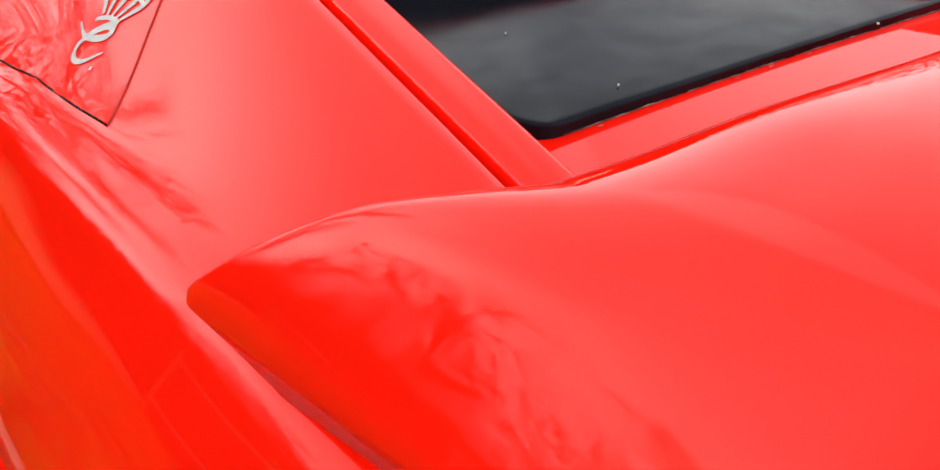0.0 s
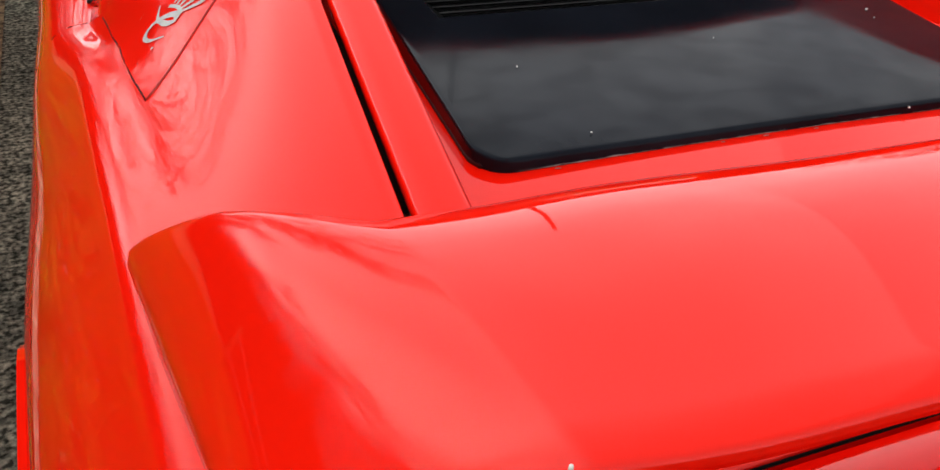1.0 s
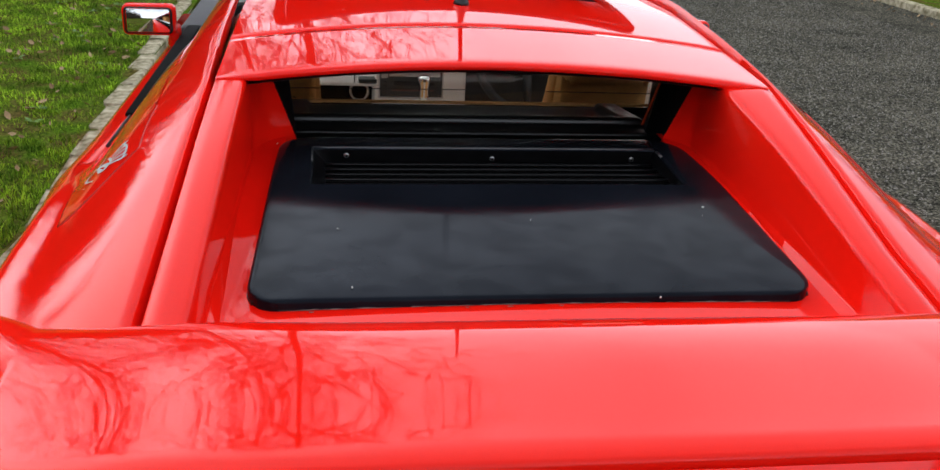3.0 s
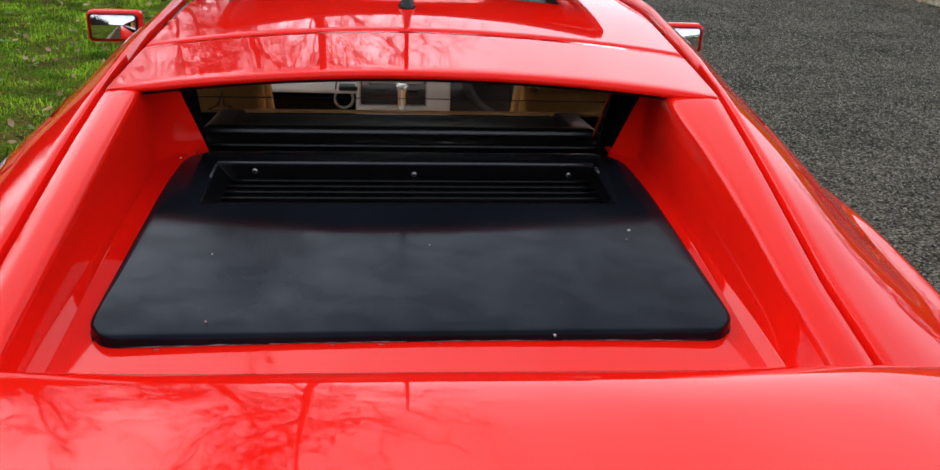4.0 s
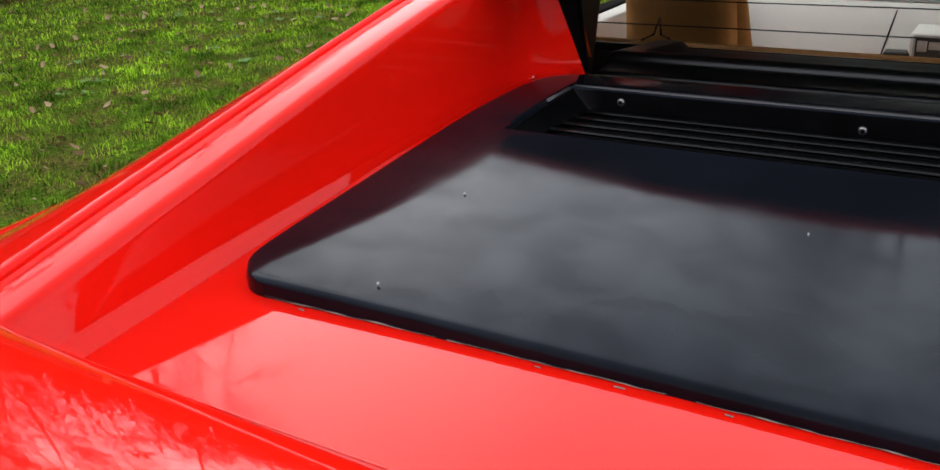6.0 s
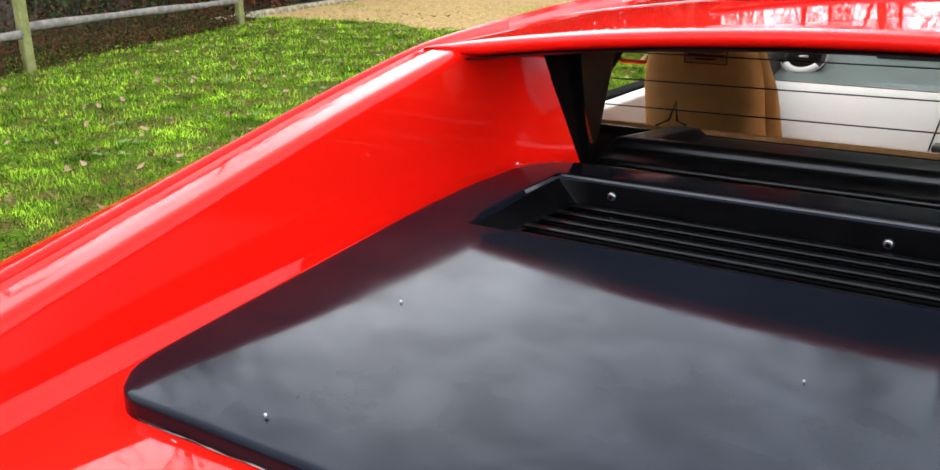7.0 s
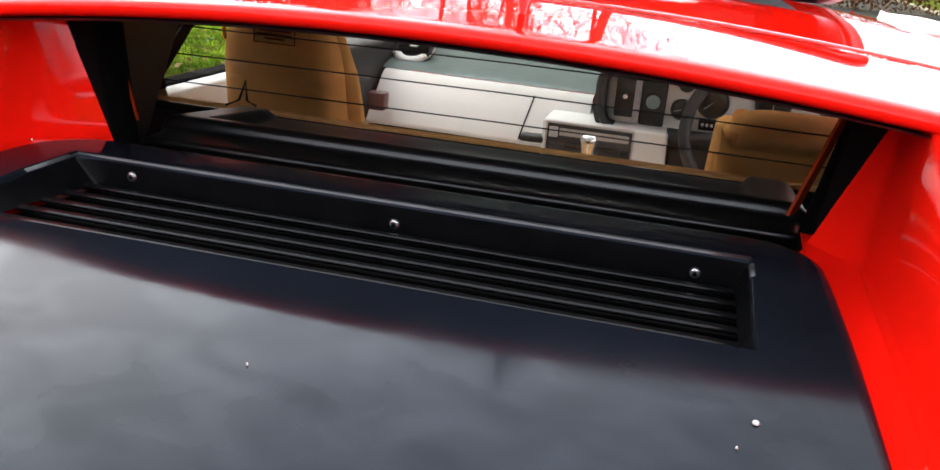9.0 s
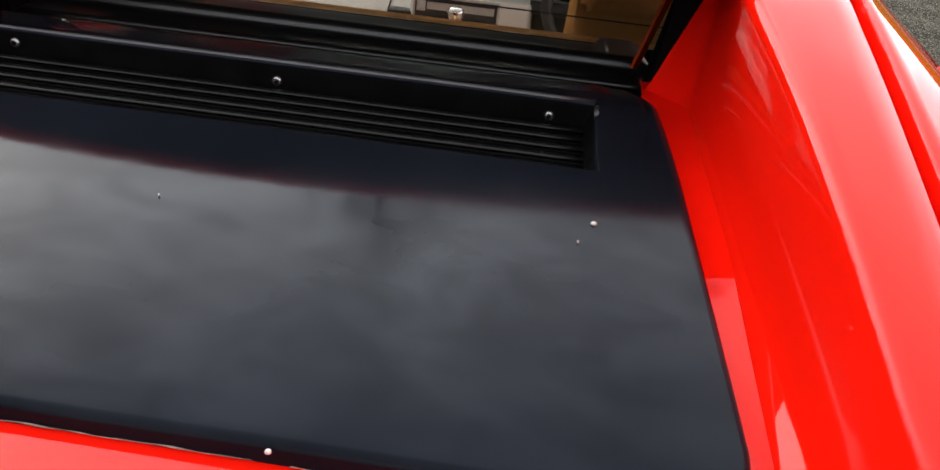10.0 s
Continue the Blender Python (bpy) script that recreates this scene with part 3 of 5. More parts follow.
def rear_deck():
    """Panel round the engine lid, under the wing."""
    rows = []
    for y in list(np.arange(-0.435, 0.0, 0.03)) + list(np.arange(0.0, 0.66, 0.05)):
        rows.append([(x, y, deck_z(x, y)) for x in np.linspace(-0.46, 0.46, 25)])
    bm = grid_bm([[(x, -0.437, deck_z(x, -0.437) - 0.025) for x in np.linspace(-0.46, 0.46, 25)]] + rows)
    hole = [f for f in bm.faces if abs(f.calc_center_median().x) < 0.37 and f.calc_center_median().y > 0.04]
    bmesh.ops.delete(bm, geom=hole, context="FACES")
    return bm


part("rear_deck", rear_deck(), RED, car)


def boot_lid():
    rows = []
    for y, dz in ((-0.443, -0.03), (-0.444, -0.004), (-0.447, 0.0), (-0.52, 0.0), (-0.6, 0.0), (-0.7, -0.004), (-0.78, -0.012), (-0.82, -0.03), (-0.85, -0.07), (-0.86, -0.20), (-0.85, -0.35)):
        rows.append([(x, y + (0.05 * x * x if y < -0.5 else 0), deck_z(x, y) + dz) for x in np.linspace(-0.46, 0.46, 25)])
    return grid_bm(rows)


part("boot_lid", boot_lid(), RED, car)
part("boot_gap", wire_bm([(x, -0.4395, deck_z(x, -0.44) - 0.0015) for x in np.linspace(-0.46, 0.46, 13)], 0.0016), DEEP, car)
part("rear_bumper", box_bm(-0.75, 0.75, -0.93, -0.80, 0.28, 0.55, 0.04, 3), RED, car)


# ---- engine lid ----
LID_D, LID_R = 0.601, -0.016


def lid_z(y):
    """Straight rising sheet that levels out round the louvres."""
    return 0.940 + 0.113 * y - 0.30 * max(0.0, y - 0.31) ** 2


def lid_half(y):
    """Half the lid's width at a distance from its rear edge."""
    w = 0.417 - 0.047 * y
    if y < 0.045:
        w -= 0.045 - math.sqrt(max(0.045 ** 2 - (0.045 - y) ** 2, 0))
    if y > LID_D - 0.07:
        q = y - (LID_D - 0.07)
        w -= 0.07 - math.sqrt(max(0.07 ** 2 - q * q, 0))
    return w


REC_X, REC_Y0, REC_Y1 = 0.335, 0.332, 0.520


def engine_lid():
    ys = sorted(set([LID_R + q for q in (0.0, 0.0008, 0.002, 0.004, 0.006, 0.010, 0.024, 0.034, 0.045)] + [0.52, 0.535, 0.548, 0.558, 0.566, 0.573, 0.579, 0.583, 0.585] + [round(v, 4) for v in np.arange(0.045, 0.32, 0.03)] + [REC_Y0, 0.37, 0.41, 0.45, 0.49, 0.513]))
    xi = list(np.linspace(0, REC_X, 9))
    to = [0.25, 0.5, 0.7, 0.85, 0.92, 0.96, 0.985, 1.0]
    bm = bmesh.new()
    grid = []
    for y in ys:
        w = lid_half(y - LID_R)
        half = [x * min(1, (w - 0.03) / REC_X) for x in xi] + [min(REC_X, w - 0.03) + (w - min(REC_X, w - 0.03)) * t for t in to]
        xs = [-x for x in reversed(half[1:])] + half
        row = []
        for x in xs:
            d = min(w - abs(x), y - LID_R, 0.585 - y)
            r = 0.006
            drop = 0.0045 * (1 - math.sqrt(max(0, 1 - (1 - min(d, r) / r) ** 2)))
            z = lid_z(y) - 0.0026 * max(0.0, 1 - (y - LID_R) / 0.09) ** 2 - 0.004 * x * x - drop + 0.0006 * noise.noise((x * 5, y * 6, 1.0))
            row.append(bm.verts.new((x, y, z)))
        grid.append(row)
    edge = []
    for j in range(len(ys) - 1):
        for i in range(len(grid[0]) - 1):
            cx = 0.5 * (grid[j][i].co.x + grid[j][i + 1].co.x)
            cy = 0.5 * (ys[j] + ys[j + 1])
            if abs(cx) < REC_X and REC_Y0 < cy < REC_Y1:
                continue
            bm.faces.new((grid[j][i], grid[j][i + 1], grid[j + 1][i + 1], grid[j + 1][i]))
    bmesh.ops.recalc_face_normals(bm, faces=bm.faces)
    # outer skirt and the walls of the louvre recess
    for e in [e for e in bm.edges if e.is_boundary]:
        m = (e.verts[0].co + e.verts[1].co) / 2
        inside = abs(m.x) < REC_X + 0.01 and REC_Y0 - 0.01 < m.y < REC_Y1 + 0.01
        if inside:
            edge.append(e)
    outer = [e for e in bm.edges if e.is_boundary and e not in set(edge)]
    g = bmesh.ops.extrude_edge_only(bm, edges=outer)
    for v in g["geom"]:
        if isinstance(v, bmesh.types.BMVert):
            v.co.z -= 0.020
    # rounded lip, then walls that lean inwards to the tray
    for step in range(5):
        g = bmesh.ops.extrude_edge_only(bm, edges=edge)
        edge = [q for q in g["geom"] if isinstance(q, bmesh.types.BMEdge)]
        vs = [v for v in g["geom"] if isinstance(v, bmesh.types.BMVert)]
        for v in vs:
            side = abs(v.co.x) > REC_X * 0.93
            front, rear = v.co.y > REC_Y1 - 0.012, v.co.y < REC_Y0 + 0.012
            deep = (v.co.y - REC_Y0) / (REC_Y1 - REC_Y0)
            if step < 4:
                a, b = ((0.0023, 0.0005), (0.0019, 0.0013), (0.0013, 0.0019), (0.0005, 0.0023))[step]
                v.co.z -= b
                if side:
                    v.co.x -= math.copysign(a, v.co.x)
                if front:
                    v.co.y -= a
                if rear:
                    v.co.y += a
            else:
                v.co.z -= 0.009 + 0.0175 * max(0, min(1, deep))
                if side:
                    v.co.x -= 0.007 if v.co.x > 0 else -0.022
                if rear:
                    v.co.y += 0.003
                if front:
                    v.co.y += 0.002
    bmesh.ops.recalc_face_normals(bm, faces=bm.faces)
    # recess walls take the darker black that paints in their shade
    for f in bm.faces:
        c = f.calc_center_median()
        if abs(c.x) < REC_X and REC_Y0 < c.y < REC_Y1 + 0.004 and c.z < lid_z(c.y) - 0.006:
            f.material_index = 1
    return bm


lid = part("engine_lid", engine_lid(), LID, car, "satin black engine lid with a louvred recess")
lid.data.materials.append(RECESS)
lid.modifiers.new("edge", "WEIGHTED_NORMAL")
# sheet under the slats; its near-black colour stands for the unlit depth
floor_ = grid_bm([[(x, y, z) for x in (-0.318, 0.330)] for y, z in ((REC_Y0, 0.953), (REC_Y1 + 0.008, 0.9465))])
part("louvre_tray", floor_, DEEP, lid, "louvre tray, black for the shade under the slats")
LIP_Z = [(x, lid_z(0.519) - 0.004 * x * x - 0.0034) for x in np.linspace(-0.330, 0.331, 15)]
part("recess_lip", wire_bm([(-0.3325, 0.44, lid_z(0.44) - 0.0040), (-0.3325, 0.50, lid_z(0.50) - 0.0040)] + [(x, 0.5180, z) for x, z in LIP_Z] + [(0.3325, 0.50, lid_z(0.50) - 0.0040), (0.3325, 0.47, lid_z(0.47) - 0.0040)], 0.0032, 10), LIP, lid, "edge of the recess, grey for the sky's highlight along it")
for k in range(5):
    y = 0.375 + 0.0318 * k
    z = 0.9600 - 0.0012 * k
    tilt = radians(-14)
    sec = [(0.0088 * math.cos(a), 0.0030 * math.sin(a)) for a in [2 * math.pi * j / 12 for j in range(12)]]
    sec = [(a * math.cos(tilt) - b * math.sin(tilt), a * math.sin(tilt) + b * math.cos(tilt)) for a, b in sec]
    rings = [[(x, y + a, z + b + 0.0004 * noise.noise((x * 9, k, 0))) for a, b in sec] for x in np.linspace(-0.314, 0.326, 14)]
    part("slat", tube_bm(rings), SLAT, lid)
for x in (-0.268, 0.009, 0.287):
    m = Matrix.Translation((x, 0.5145, 0.968 if x < 0 else 0.963)) @ Matrix.Rotation(radians(97), 4, "X")
    sc = part("screw", cyl_bm(0.0056, 0.0045, 0.004, 14, m, 0.001), STEEL, lid)
    part("screw_recess", cyl_bm(0.0022, 0.0022, 0.002, 8, m @ Matrix.Translation((0, 0, 0.0016))), DEEP, sc)


def seal_loop():
    ys = [LID_R + q for q in (0.0, 0.003, 0.01, 0.02, 0.035, 0.045)] + list(np.arange(0.08, 0.5, 0.05)) + [0.515, 0.54, 0.56, 0.575, 0.585]
    left = [(-lid_half(y - LID_R) + 0.002, y + (0.003 if y < 0.0 else 0), deck_z(0.4, y) + 0.002) for y in ys]
    right = [(-a, y, z) for a, y, z in left]
    return left[::-1] + right


part("lid_seal", wire_bm(seal_loop(), 0.0035, 8), RUBBER, lid, "black rubber lid seal")
for i, (x, y, s) in enumerate(((0.329, 0.244, 0.0024), (-0.288, 0.176, 0.0011), (0.169, -0.019, 0.0018), (-0.271, 0.010, 0.0012), (0.318, 0.215, 0.0008), (-0.395, 0.53, 0.0012), (0.02, 0.20, 0.0006))):
    bm = cyl_bm(s, s * 0.8, 0.0016, 7, Matrix.Translation((x, y, lid_z(max(y, 0)) - 0.004 * x * x + (0.0012 if y > 0.005 else -0.007))))
    part("paint_chip", bm, CHIP, lid)


def raw_edge(x0, x1, seed):
    """A broken thread of bare filler along the lid's rear edge."""
    xs = np.linspace(x0, x1, 40)
    pts = [(x, LID_R - 0.0012 - 0.0012 * noise.noise((x * 40, seed, 0)), deck_z(x, LID_R) + 0.0014 + 0.0006 * noise.noise((x * 60, seed, 3))) for x in xs]
    return wire_bm(pts, [max(0.00015, 0.0003 + 0.0008 * noise.noise((x * 55, seed, 7))) for x in xs], 5)


for x0, x1 in ((-0.36, -0.20), (-0.19, -0.02), (0.0, 0.16), (0.18, 0.34)):
    part("raw_edge", raw_edge(x0, x1, x0), RAW, lid, "thread of bare filler along the lid's edge")
rng = random.Random(4)
for x in (-0.33, -0.115, -0.055, 0.02, -0.405):
    L = rng.uniform(0.004, 0.014)
    y = -0.0215 if x > -0.4 else 0.004
    bm = box_bm(x, x + L * (1 if x > -0.4 else 0.3), y - 0.0006, y + 0.0006, deck_z(x, y) + 0.0004, deck_z(x, y) + 0.0012, 0.0003, 1)
    for v in bm.verts:
        v.co.y += 0.0016 * noise.noise((v.co.x * 300, v.co.z * 300, x))
    part("paint_flake", bm, RAW, lid)


# ---- roof ----
def roof_z(x, y):
    zc = lerp_table(((0.45, 1.152), (0.5, 1.154), (0.8, 1.164), (1.2, 1.172), (1.6, 1.168), (2.1, 1.150)), y)[0]
    return zc - 0.150 * x * x - 0.25 * max(0, abs(x) - 0.44) ** 2


def roof_seam(x):
    return 0.792 - 0.05 * x * x


def flared(bm):
    for v in bm.verts:
        v.co.x += flare(v.co.y) * max(0.0, v.co.x / 0.497)
    return bm


def roof_rear():
    cols = np.linspace(-0.497, 0.497, 41)
    rows = []
    prof = [(0.14, -0.019), (0.012, -0.018), (0.008, -0.016), (0.002, -0.014), (-0.002, -0.009), (-0.001, -0.004), (0.006, -0.001), (0.016, 0.0)]
    for dy, dz in prof:
        rows.append([(x, 0.492 + dy, roof_z(x, 0.492 + dy) + dz * (1 if abs(x) < 0.44 else max(0.05, 1 - (abs(x) - 0.44) / 0.05))) for x in cols])
    for k in range(1, 15):
        rows.append([(x, 0.508 + (roof_seam(x) - 0.002 - 0.508) * k / 14, roof_z(x, 0.508 + (roof_seam(x) - 0.002 - 0.508) * k / 14)) for x in cols])
    rows.append([(x, roof_seam(x) - 0.0012, roof_z(x, roof_seam(x)) - 0.006) for x in cols])
    return flared(grid_bm(rows))


roof = part("roof_rear_panel", roof_rear(), RED, car)
part("roof_soffit", flared(grid_bm([[(x, y, roof_z(x, y) - 0.0225 + 0.004 * max(0.0, (0.508 - y) / 0.012)) for x in np.linspace(-0.47, 0.47, 25)] for y in (0.496, 0.500, 0.508, 0.53, 0.56, 0.60, 0.635)])), CHARCOAL, roof, "dark lining under the roof's rear edge")


def roof_front():
    cols = np.linspace(-0.497, 0.497, 41)
    rows = [[(x, roof_seam(x) + 0.0012, roof_z(x, roof_seam(x)) - 0.006) for x in cols]]
    for k in range(0, 34):
        rows.append([(x, roof_seam(x) + 0.002 + (2.06 - roof_seam(x)) * k / 33, roof_z(x, roof_seam(x) + 0.002 + (2.06 - roof_seam(x)) * k / 33)) for x in cols])
    return flared(grid_bm(rows))


ROOF_FRONT = roof_front()


def opened(bm):
    """Cut the hatch's opening."""
    hole = [f for f in bm.faces if abs(f.calc_center_median().x) < 0.40 and 1.22 < f.calc_center_median().y < 1.98]
    bmesh.ops.delete(bm, geom=hole, context="FACES")
    return bm


part("headlining", opened(grid_bm([[(x, y, roof_z(x, y) - 0.021) for x in np.linspace(-0.49, 0.49, 41)] for y in [0.63, 0.65] + list(np.arange(0.68, 2.05, 0.04))])), CHARCOAL, car)


part("roof_front_panel", opened(ROOF_FRONT), RED, car)


def antenna():
    x, y = 0.010, 1.04
    z = roof_z(x, y)
    base = [[(x + r * math.cos(a), y + 1.3 * r * math.sin(a), z + h) for a in [2 * math.pi * i / 14 for i in range(14)]] for h, r in ((-0.002, 0.020), (0.005, 0.018), (0.02, 0.011), (0.04, 0.007), (0.055, 0.006))]
    ob = part("antenna", tube_bm(base), BLACK, car, "black roof aerial")
    part("whip", wire_bm([(x, y, z + 0.05), (x, y - 0.012, z + 0.22), (x, y - 0.025, z + 0.48)], [0.0055, 0.005, 0.0035]), BLACK, ob)


antenna()


def sunroof():
    """Raised glass roof hatch, standing open at its rear edge."""
    m = Matrix.Translation((0.035, 1.62, 1.172)) @ Matrix.Rotation(radians(-5.5), 4, "X")
    outer, inner = rounded_rect(-0.485, 0.485, -0.42, 0.42, 0.05, 5), rounded_rect(-0.455, 0.455, -0.39, 0.39, 0.03, 5)
    rings = [[(a, b, z) for a, b in o] for o, z in ((outer, 0.0), (outer, 0.012), (inner, 0.012), (inner, 0.0), (outer, 0.0))]
    bm = grid_bm(rings, close=True)
    bmesh.ops.remove_doubles(bm, verts=bm.verts, dist=1e-6)
    bm.transform(m)
    h = part("roof_hatch", bm, BLACK, car, "black framed roof hatch tilted open")
    g = box_bm(-0.454, 0.454, -0.389, 0.389, 0.004, 0.008, 0.001, 1)
    g.transform(m)
    o = part("hatch_glass", g, TINTED, h, "tinted hatch glass")
    o.visible_shadow = False


sunroof()


# ---- wing ----
WING = (  # leading edge x y z, trailing edge x y z, fullness
    ((0.0, -0.298, 1.040), (0.0, -0.602, 1.097), 0.034),
    ((-0.25, -0.294, 1.037), (-0.25, -0.599, 1.095), 0.034),
    ((-0.42, -0.272, 1.028), (-0.42, -0.590, 1.087), 0.034),
    ((-0.53, -0.254, 1.014), (-0.52, -0.578, 1.074), 0.034),
    ((-0.605, -0.240, 1.006), (-0.590, -0.556, 1.058), 0.034),
    ((-0.650, -0.208, 1.008), (-0.625, -0.545, 1.034), 0.034),
    ((-0.698, -0.158, 0.992), (-0.665, -0.528, 0.998), 0.029),
    ((-0.742, -0.092, 0.948), (-0.705, -0.488, 0.960), 0.020),
    ((-0.768, -0.048, 0.910), (-0.730, -0.440, 0.934), 0.012),
    ((-0.774, -0.052, 0.896), (-0.738, -0.428, 0.922), 0.005),
)


def wing_ring(le, te, full, n=16):
    le, te = Vector(le), Vector(te)
    ch = te - le
    side = Vector((1, 0, 0))
    up = side.cross(ch).normalized()
    if up.z < 0:
        up = -up
    tops, lows = [], []
    for i in range(n + 1):
        t = (i / n) ** 1.8
        h = full * 2.2 * math.sqrt(t) * (1 - t) ** 1.6
        tops.append(le + ch * t + up * h)
    tops.append(te + ch.normalized() * 0.004 - up * 0.005)
    for i in range(n + 1):
        t = (1 - i / n) ** 1.5
        h = -0.014 * min(1, t * 8) - 0.006 * (1 - t)
        lows.append(le + ch * t + up * h)
    return tops + lows[:-1]


def wing():
    base = [wing_ring(*w) for w in WING]
    for i in range(1, 17):
        sag = math.sin(math.pi * i / 17)
        base[4][i].z += 0.0015 * min(1, i / 6)
        base[5][i].z -= 0.0045 * sag
        base[6][i].z -= 0.001 * sag
    n = len(base[0])
    # blade and turned-down end meet at a crease
    blade = [spline([r[i] for r in base[:5]], 24) for i in range(n)]
    end = [spline([r[i] for r in base[4:]], 22) for i in range(n)]
    half = [[blade[i][k] for i in range(n)] for k in range(23)]
    half += [[blade[i][22].lerp(blade[i][23], 0.84) for i in range(n)], [blade[i][23] for i in range(n)], [end[i][0].lerp(end[i][1], 0.35) for i in range(n)]]
    half += [[end[i][k] for i in range(n)] for k in range(1, 22)]
    full = half[::-1] + [[Vector((-p.x, p.y, p.z)) for p in r] for r in half[1:]]
    bm = tube_bm(full)
    for v in bm.verts:
        v.co.y -= 0.015 * v.co.x
    return bm


spoiler = part("spoiler", wing(), RED, car, "red rear wing with turned-down ends")
for s in (-1, 1):
    rings = [[(s * 0.44 + w * math.cos(a), -0.375 + 0.6 * d * math.sin(a), z) for a in [2 * math.pi * i / 16 for i in range(16)]] for z, w, d in ((0.87, 0.035, 0.11), (0.90, 0.028, 0.10), (0.98, 0.025, 0.09), (1.03, 0.03, 0.10))]
    part("pedestal", tube_bm(rings), RED, spoiler)
part("chip", cyl_bm(0.0014, 0.0011, 0.003, 8, Matrix.Translation((-0.598, -0.543, 1.055))), CHIP, spoiler, "pale paint chip")


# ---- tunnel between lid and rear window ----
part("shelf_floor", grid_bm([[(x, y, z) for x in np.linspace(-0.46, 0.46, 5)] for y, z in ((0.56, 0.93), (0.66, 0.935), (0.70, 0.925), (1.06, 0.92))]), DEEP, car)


def shelf():
    """Black moulded cover with a rolled front edge and a sunken field."""
    prof = [(0.775, 0.905), (0.760, 0.925), (0.738, 0.9390), (0.7315, 0.9430), (0.7298, 0.9450), (0.7298, 0.9470), (0.7310, 0.9492), (0.7335, 0.9508), (0.738, 0.9515), (0.760, 0.9520), (0.777, 0.9525), (0.7825, 0.9535), (0.7850, 0.9555), (0.7862, 0.9585), (0.7872, 0.9620), (0.7890, 0.9655), (0.7925, 0.9680), (0.799, 0.9690), (0.806, 0.9685), (0.811, 0.9650), (0.815, 0.9570), (0.819, 0.9480), (0.826, 0.9435), (0.92, 0.9400), (0.960, 0.9390), (0.985, 0.9390), (0.998, 0.936), (1.004, 0.925)]
    rows = []
    for x in list(np.linspace(-0.425, -0.325, 21)) + list(np.linspace(-0.25, 0.25, 9)) + list(np.linspace(0.325, 0.425, 21)):
        r = []
        e = min(1.0, max(0.0, (abs(x) - 0.385) / 0.035))
        rim = min(1.0, max(0.0, (abs(x) - 0.338) / 0.012))
        rim = rim * rim * (3 - 2 * rim)
        for y, z in prof:
            if 0.806 <= y <= 0.99:
                z = z + rim * (0.9685 - 0.10 * (y - 0.80) - z)
            r.append((x, y + 0.03 * e * e * (1 if y < 0.77 else 0.5 if y < 0.8 else 0), z - 0.050 * (1 - math.sqrt(max(0.0, 1 - e * e)))))
        rows.append(r)
    return grid_bm(rows)


part("engine_cover", shelf(), COVER, car, "black moulded engine cover ahead of the lid")
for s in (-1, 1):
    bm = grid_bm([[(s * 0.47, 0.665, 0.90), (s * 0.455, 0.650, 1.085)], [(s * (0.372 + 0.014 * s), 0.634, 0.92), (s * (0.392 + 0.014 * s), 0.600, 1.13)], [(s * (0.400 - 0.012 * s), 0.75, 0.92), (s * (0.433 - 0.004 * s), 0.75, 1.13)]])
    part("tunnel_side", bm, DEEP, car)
    bm = grid_bm([[(s * (0.400 - 0.012 * s), 0.75, 0.92), (s * (0.433 - 0.004 * s), 0.75, 1.13)], [(s * 0.595, 1.03, 0.90), (s * 0.50, 1.02, 1.108)]])
    part("side_lining", bm, LINING, car, "dark maroon side lining")
    rings = []
    for k in range(7):
        t = k / 6
        c = Vector((s * (0.382 + 0.036 * t), 0.74, 0.970 + 0.12 * t)) if s > 0 else Vector((-0.408 - 0.024 * t, 0.74, 0.970 + 0.085 * t))
        w, d = Vector((s * 0.5, 0.86, 0)) * 0.009, Vector((-s * 0.86, 0.5, 0)) * 0.0018
        rings.append([c + w + d, c - w + d, c - w - d, c + w - d])
    part("window_strap", tube_bm(rings), STRAP, car, "orange-red webbing strap", smooth=False)

# ---- rear window ----
def window_pane():
    bm = box_bm(-1, 1, 1.020, 1.025, 0.935, 1.135)
    for v in bm.verts:
        v.co.x *= 0.592 if v.co.z < 1 else 0.50
    return bm


win = part("rear_window", window_pane(), GLASS, car, "rear window glass with heater lines")
win.visible_shadow = False
part("window_trim", box_bm(-0.59, 0.59, 1.015, 1.026, 0.934, 0.9405, 0.0015), TAN, win, "thin tan window ledge")
part("window_lower_seal", box_bm(-0.59, 0.59, 1.000, 1.0085, 0.920, 0.936, 0.003), RUBBER, win)
for z in (0.967, 1.010, 1.053, 1.094):
    part("heater_line", wire_bm([(-0.585 + 0.46 * (z - 0.935), 1.0185, z), (0, 1.0185, z + 0.003), (0.585 - 0.46 * (z - 0.935), 1.0185, z)], 0.0011, 5), RUBBER, win)
part("wiper_clip", wire_bm([(-0.425, 0.995, 0.945), (-0.405, 1.0, 0.955), (-0.395, 1.0, 0.985), (-0.392, 1.0, 0.955), (-0.375, 0.995, 0.95)], 0.0021), RUBBER, win)
st = part("sticker", box_bm(-0.396, -0.328, 1.027, 1.0275, 1.041, 1.068, 0.0, 1), PAPER, win, "small warning sticker", smooth=False)
for a, b, c, d in ((-0.396, -0.328, 1.0665, 1.068), (-0.396, -0.328, 1.041, 1.0425), (-0.396, -0.3945, 1.0425, 1.0665), (-0.3295, -0.328, 1.0425, 1.0665)):
    part("sticker_border", box_bm(a, b, 1.0262, 1.0268, c, d), INK, st, smooth=False)
for k, (a, b) in enumerate(((-0.388, -0.336), (-0.391, -0.333), (-0.378, -0.346))):
    part("print_bar", box_bm(a, b, 1.0262, 1.0268, 1.059 - 0.006 * k, 1.0618 - 0.006 * k), INK, st, smooth=False)


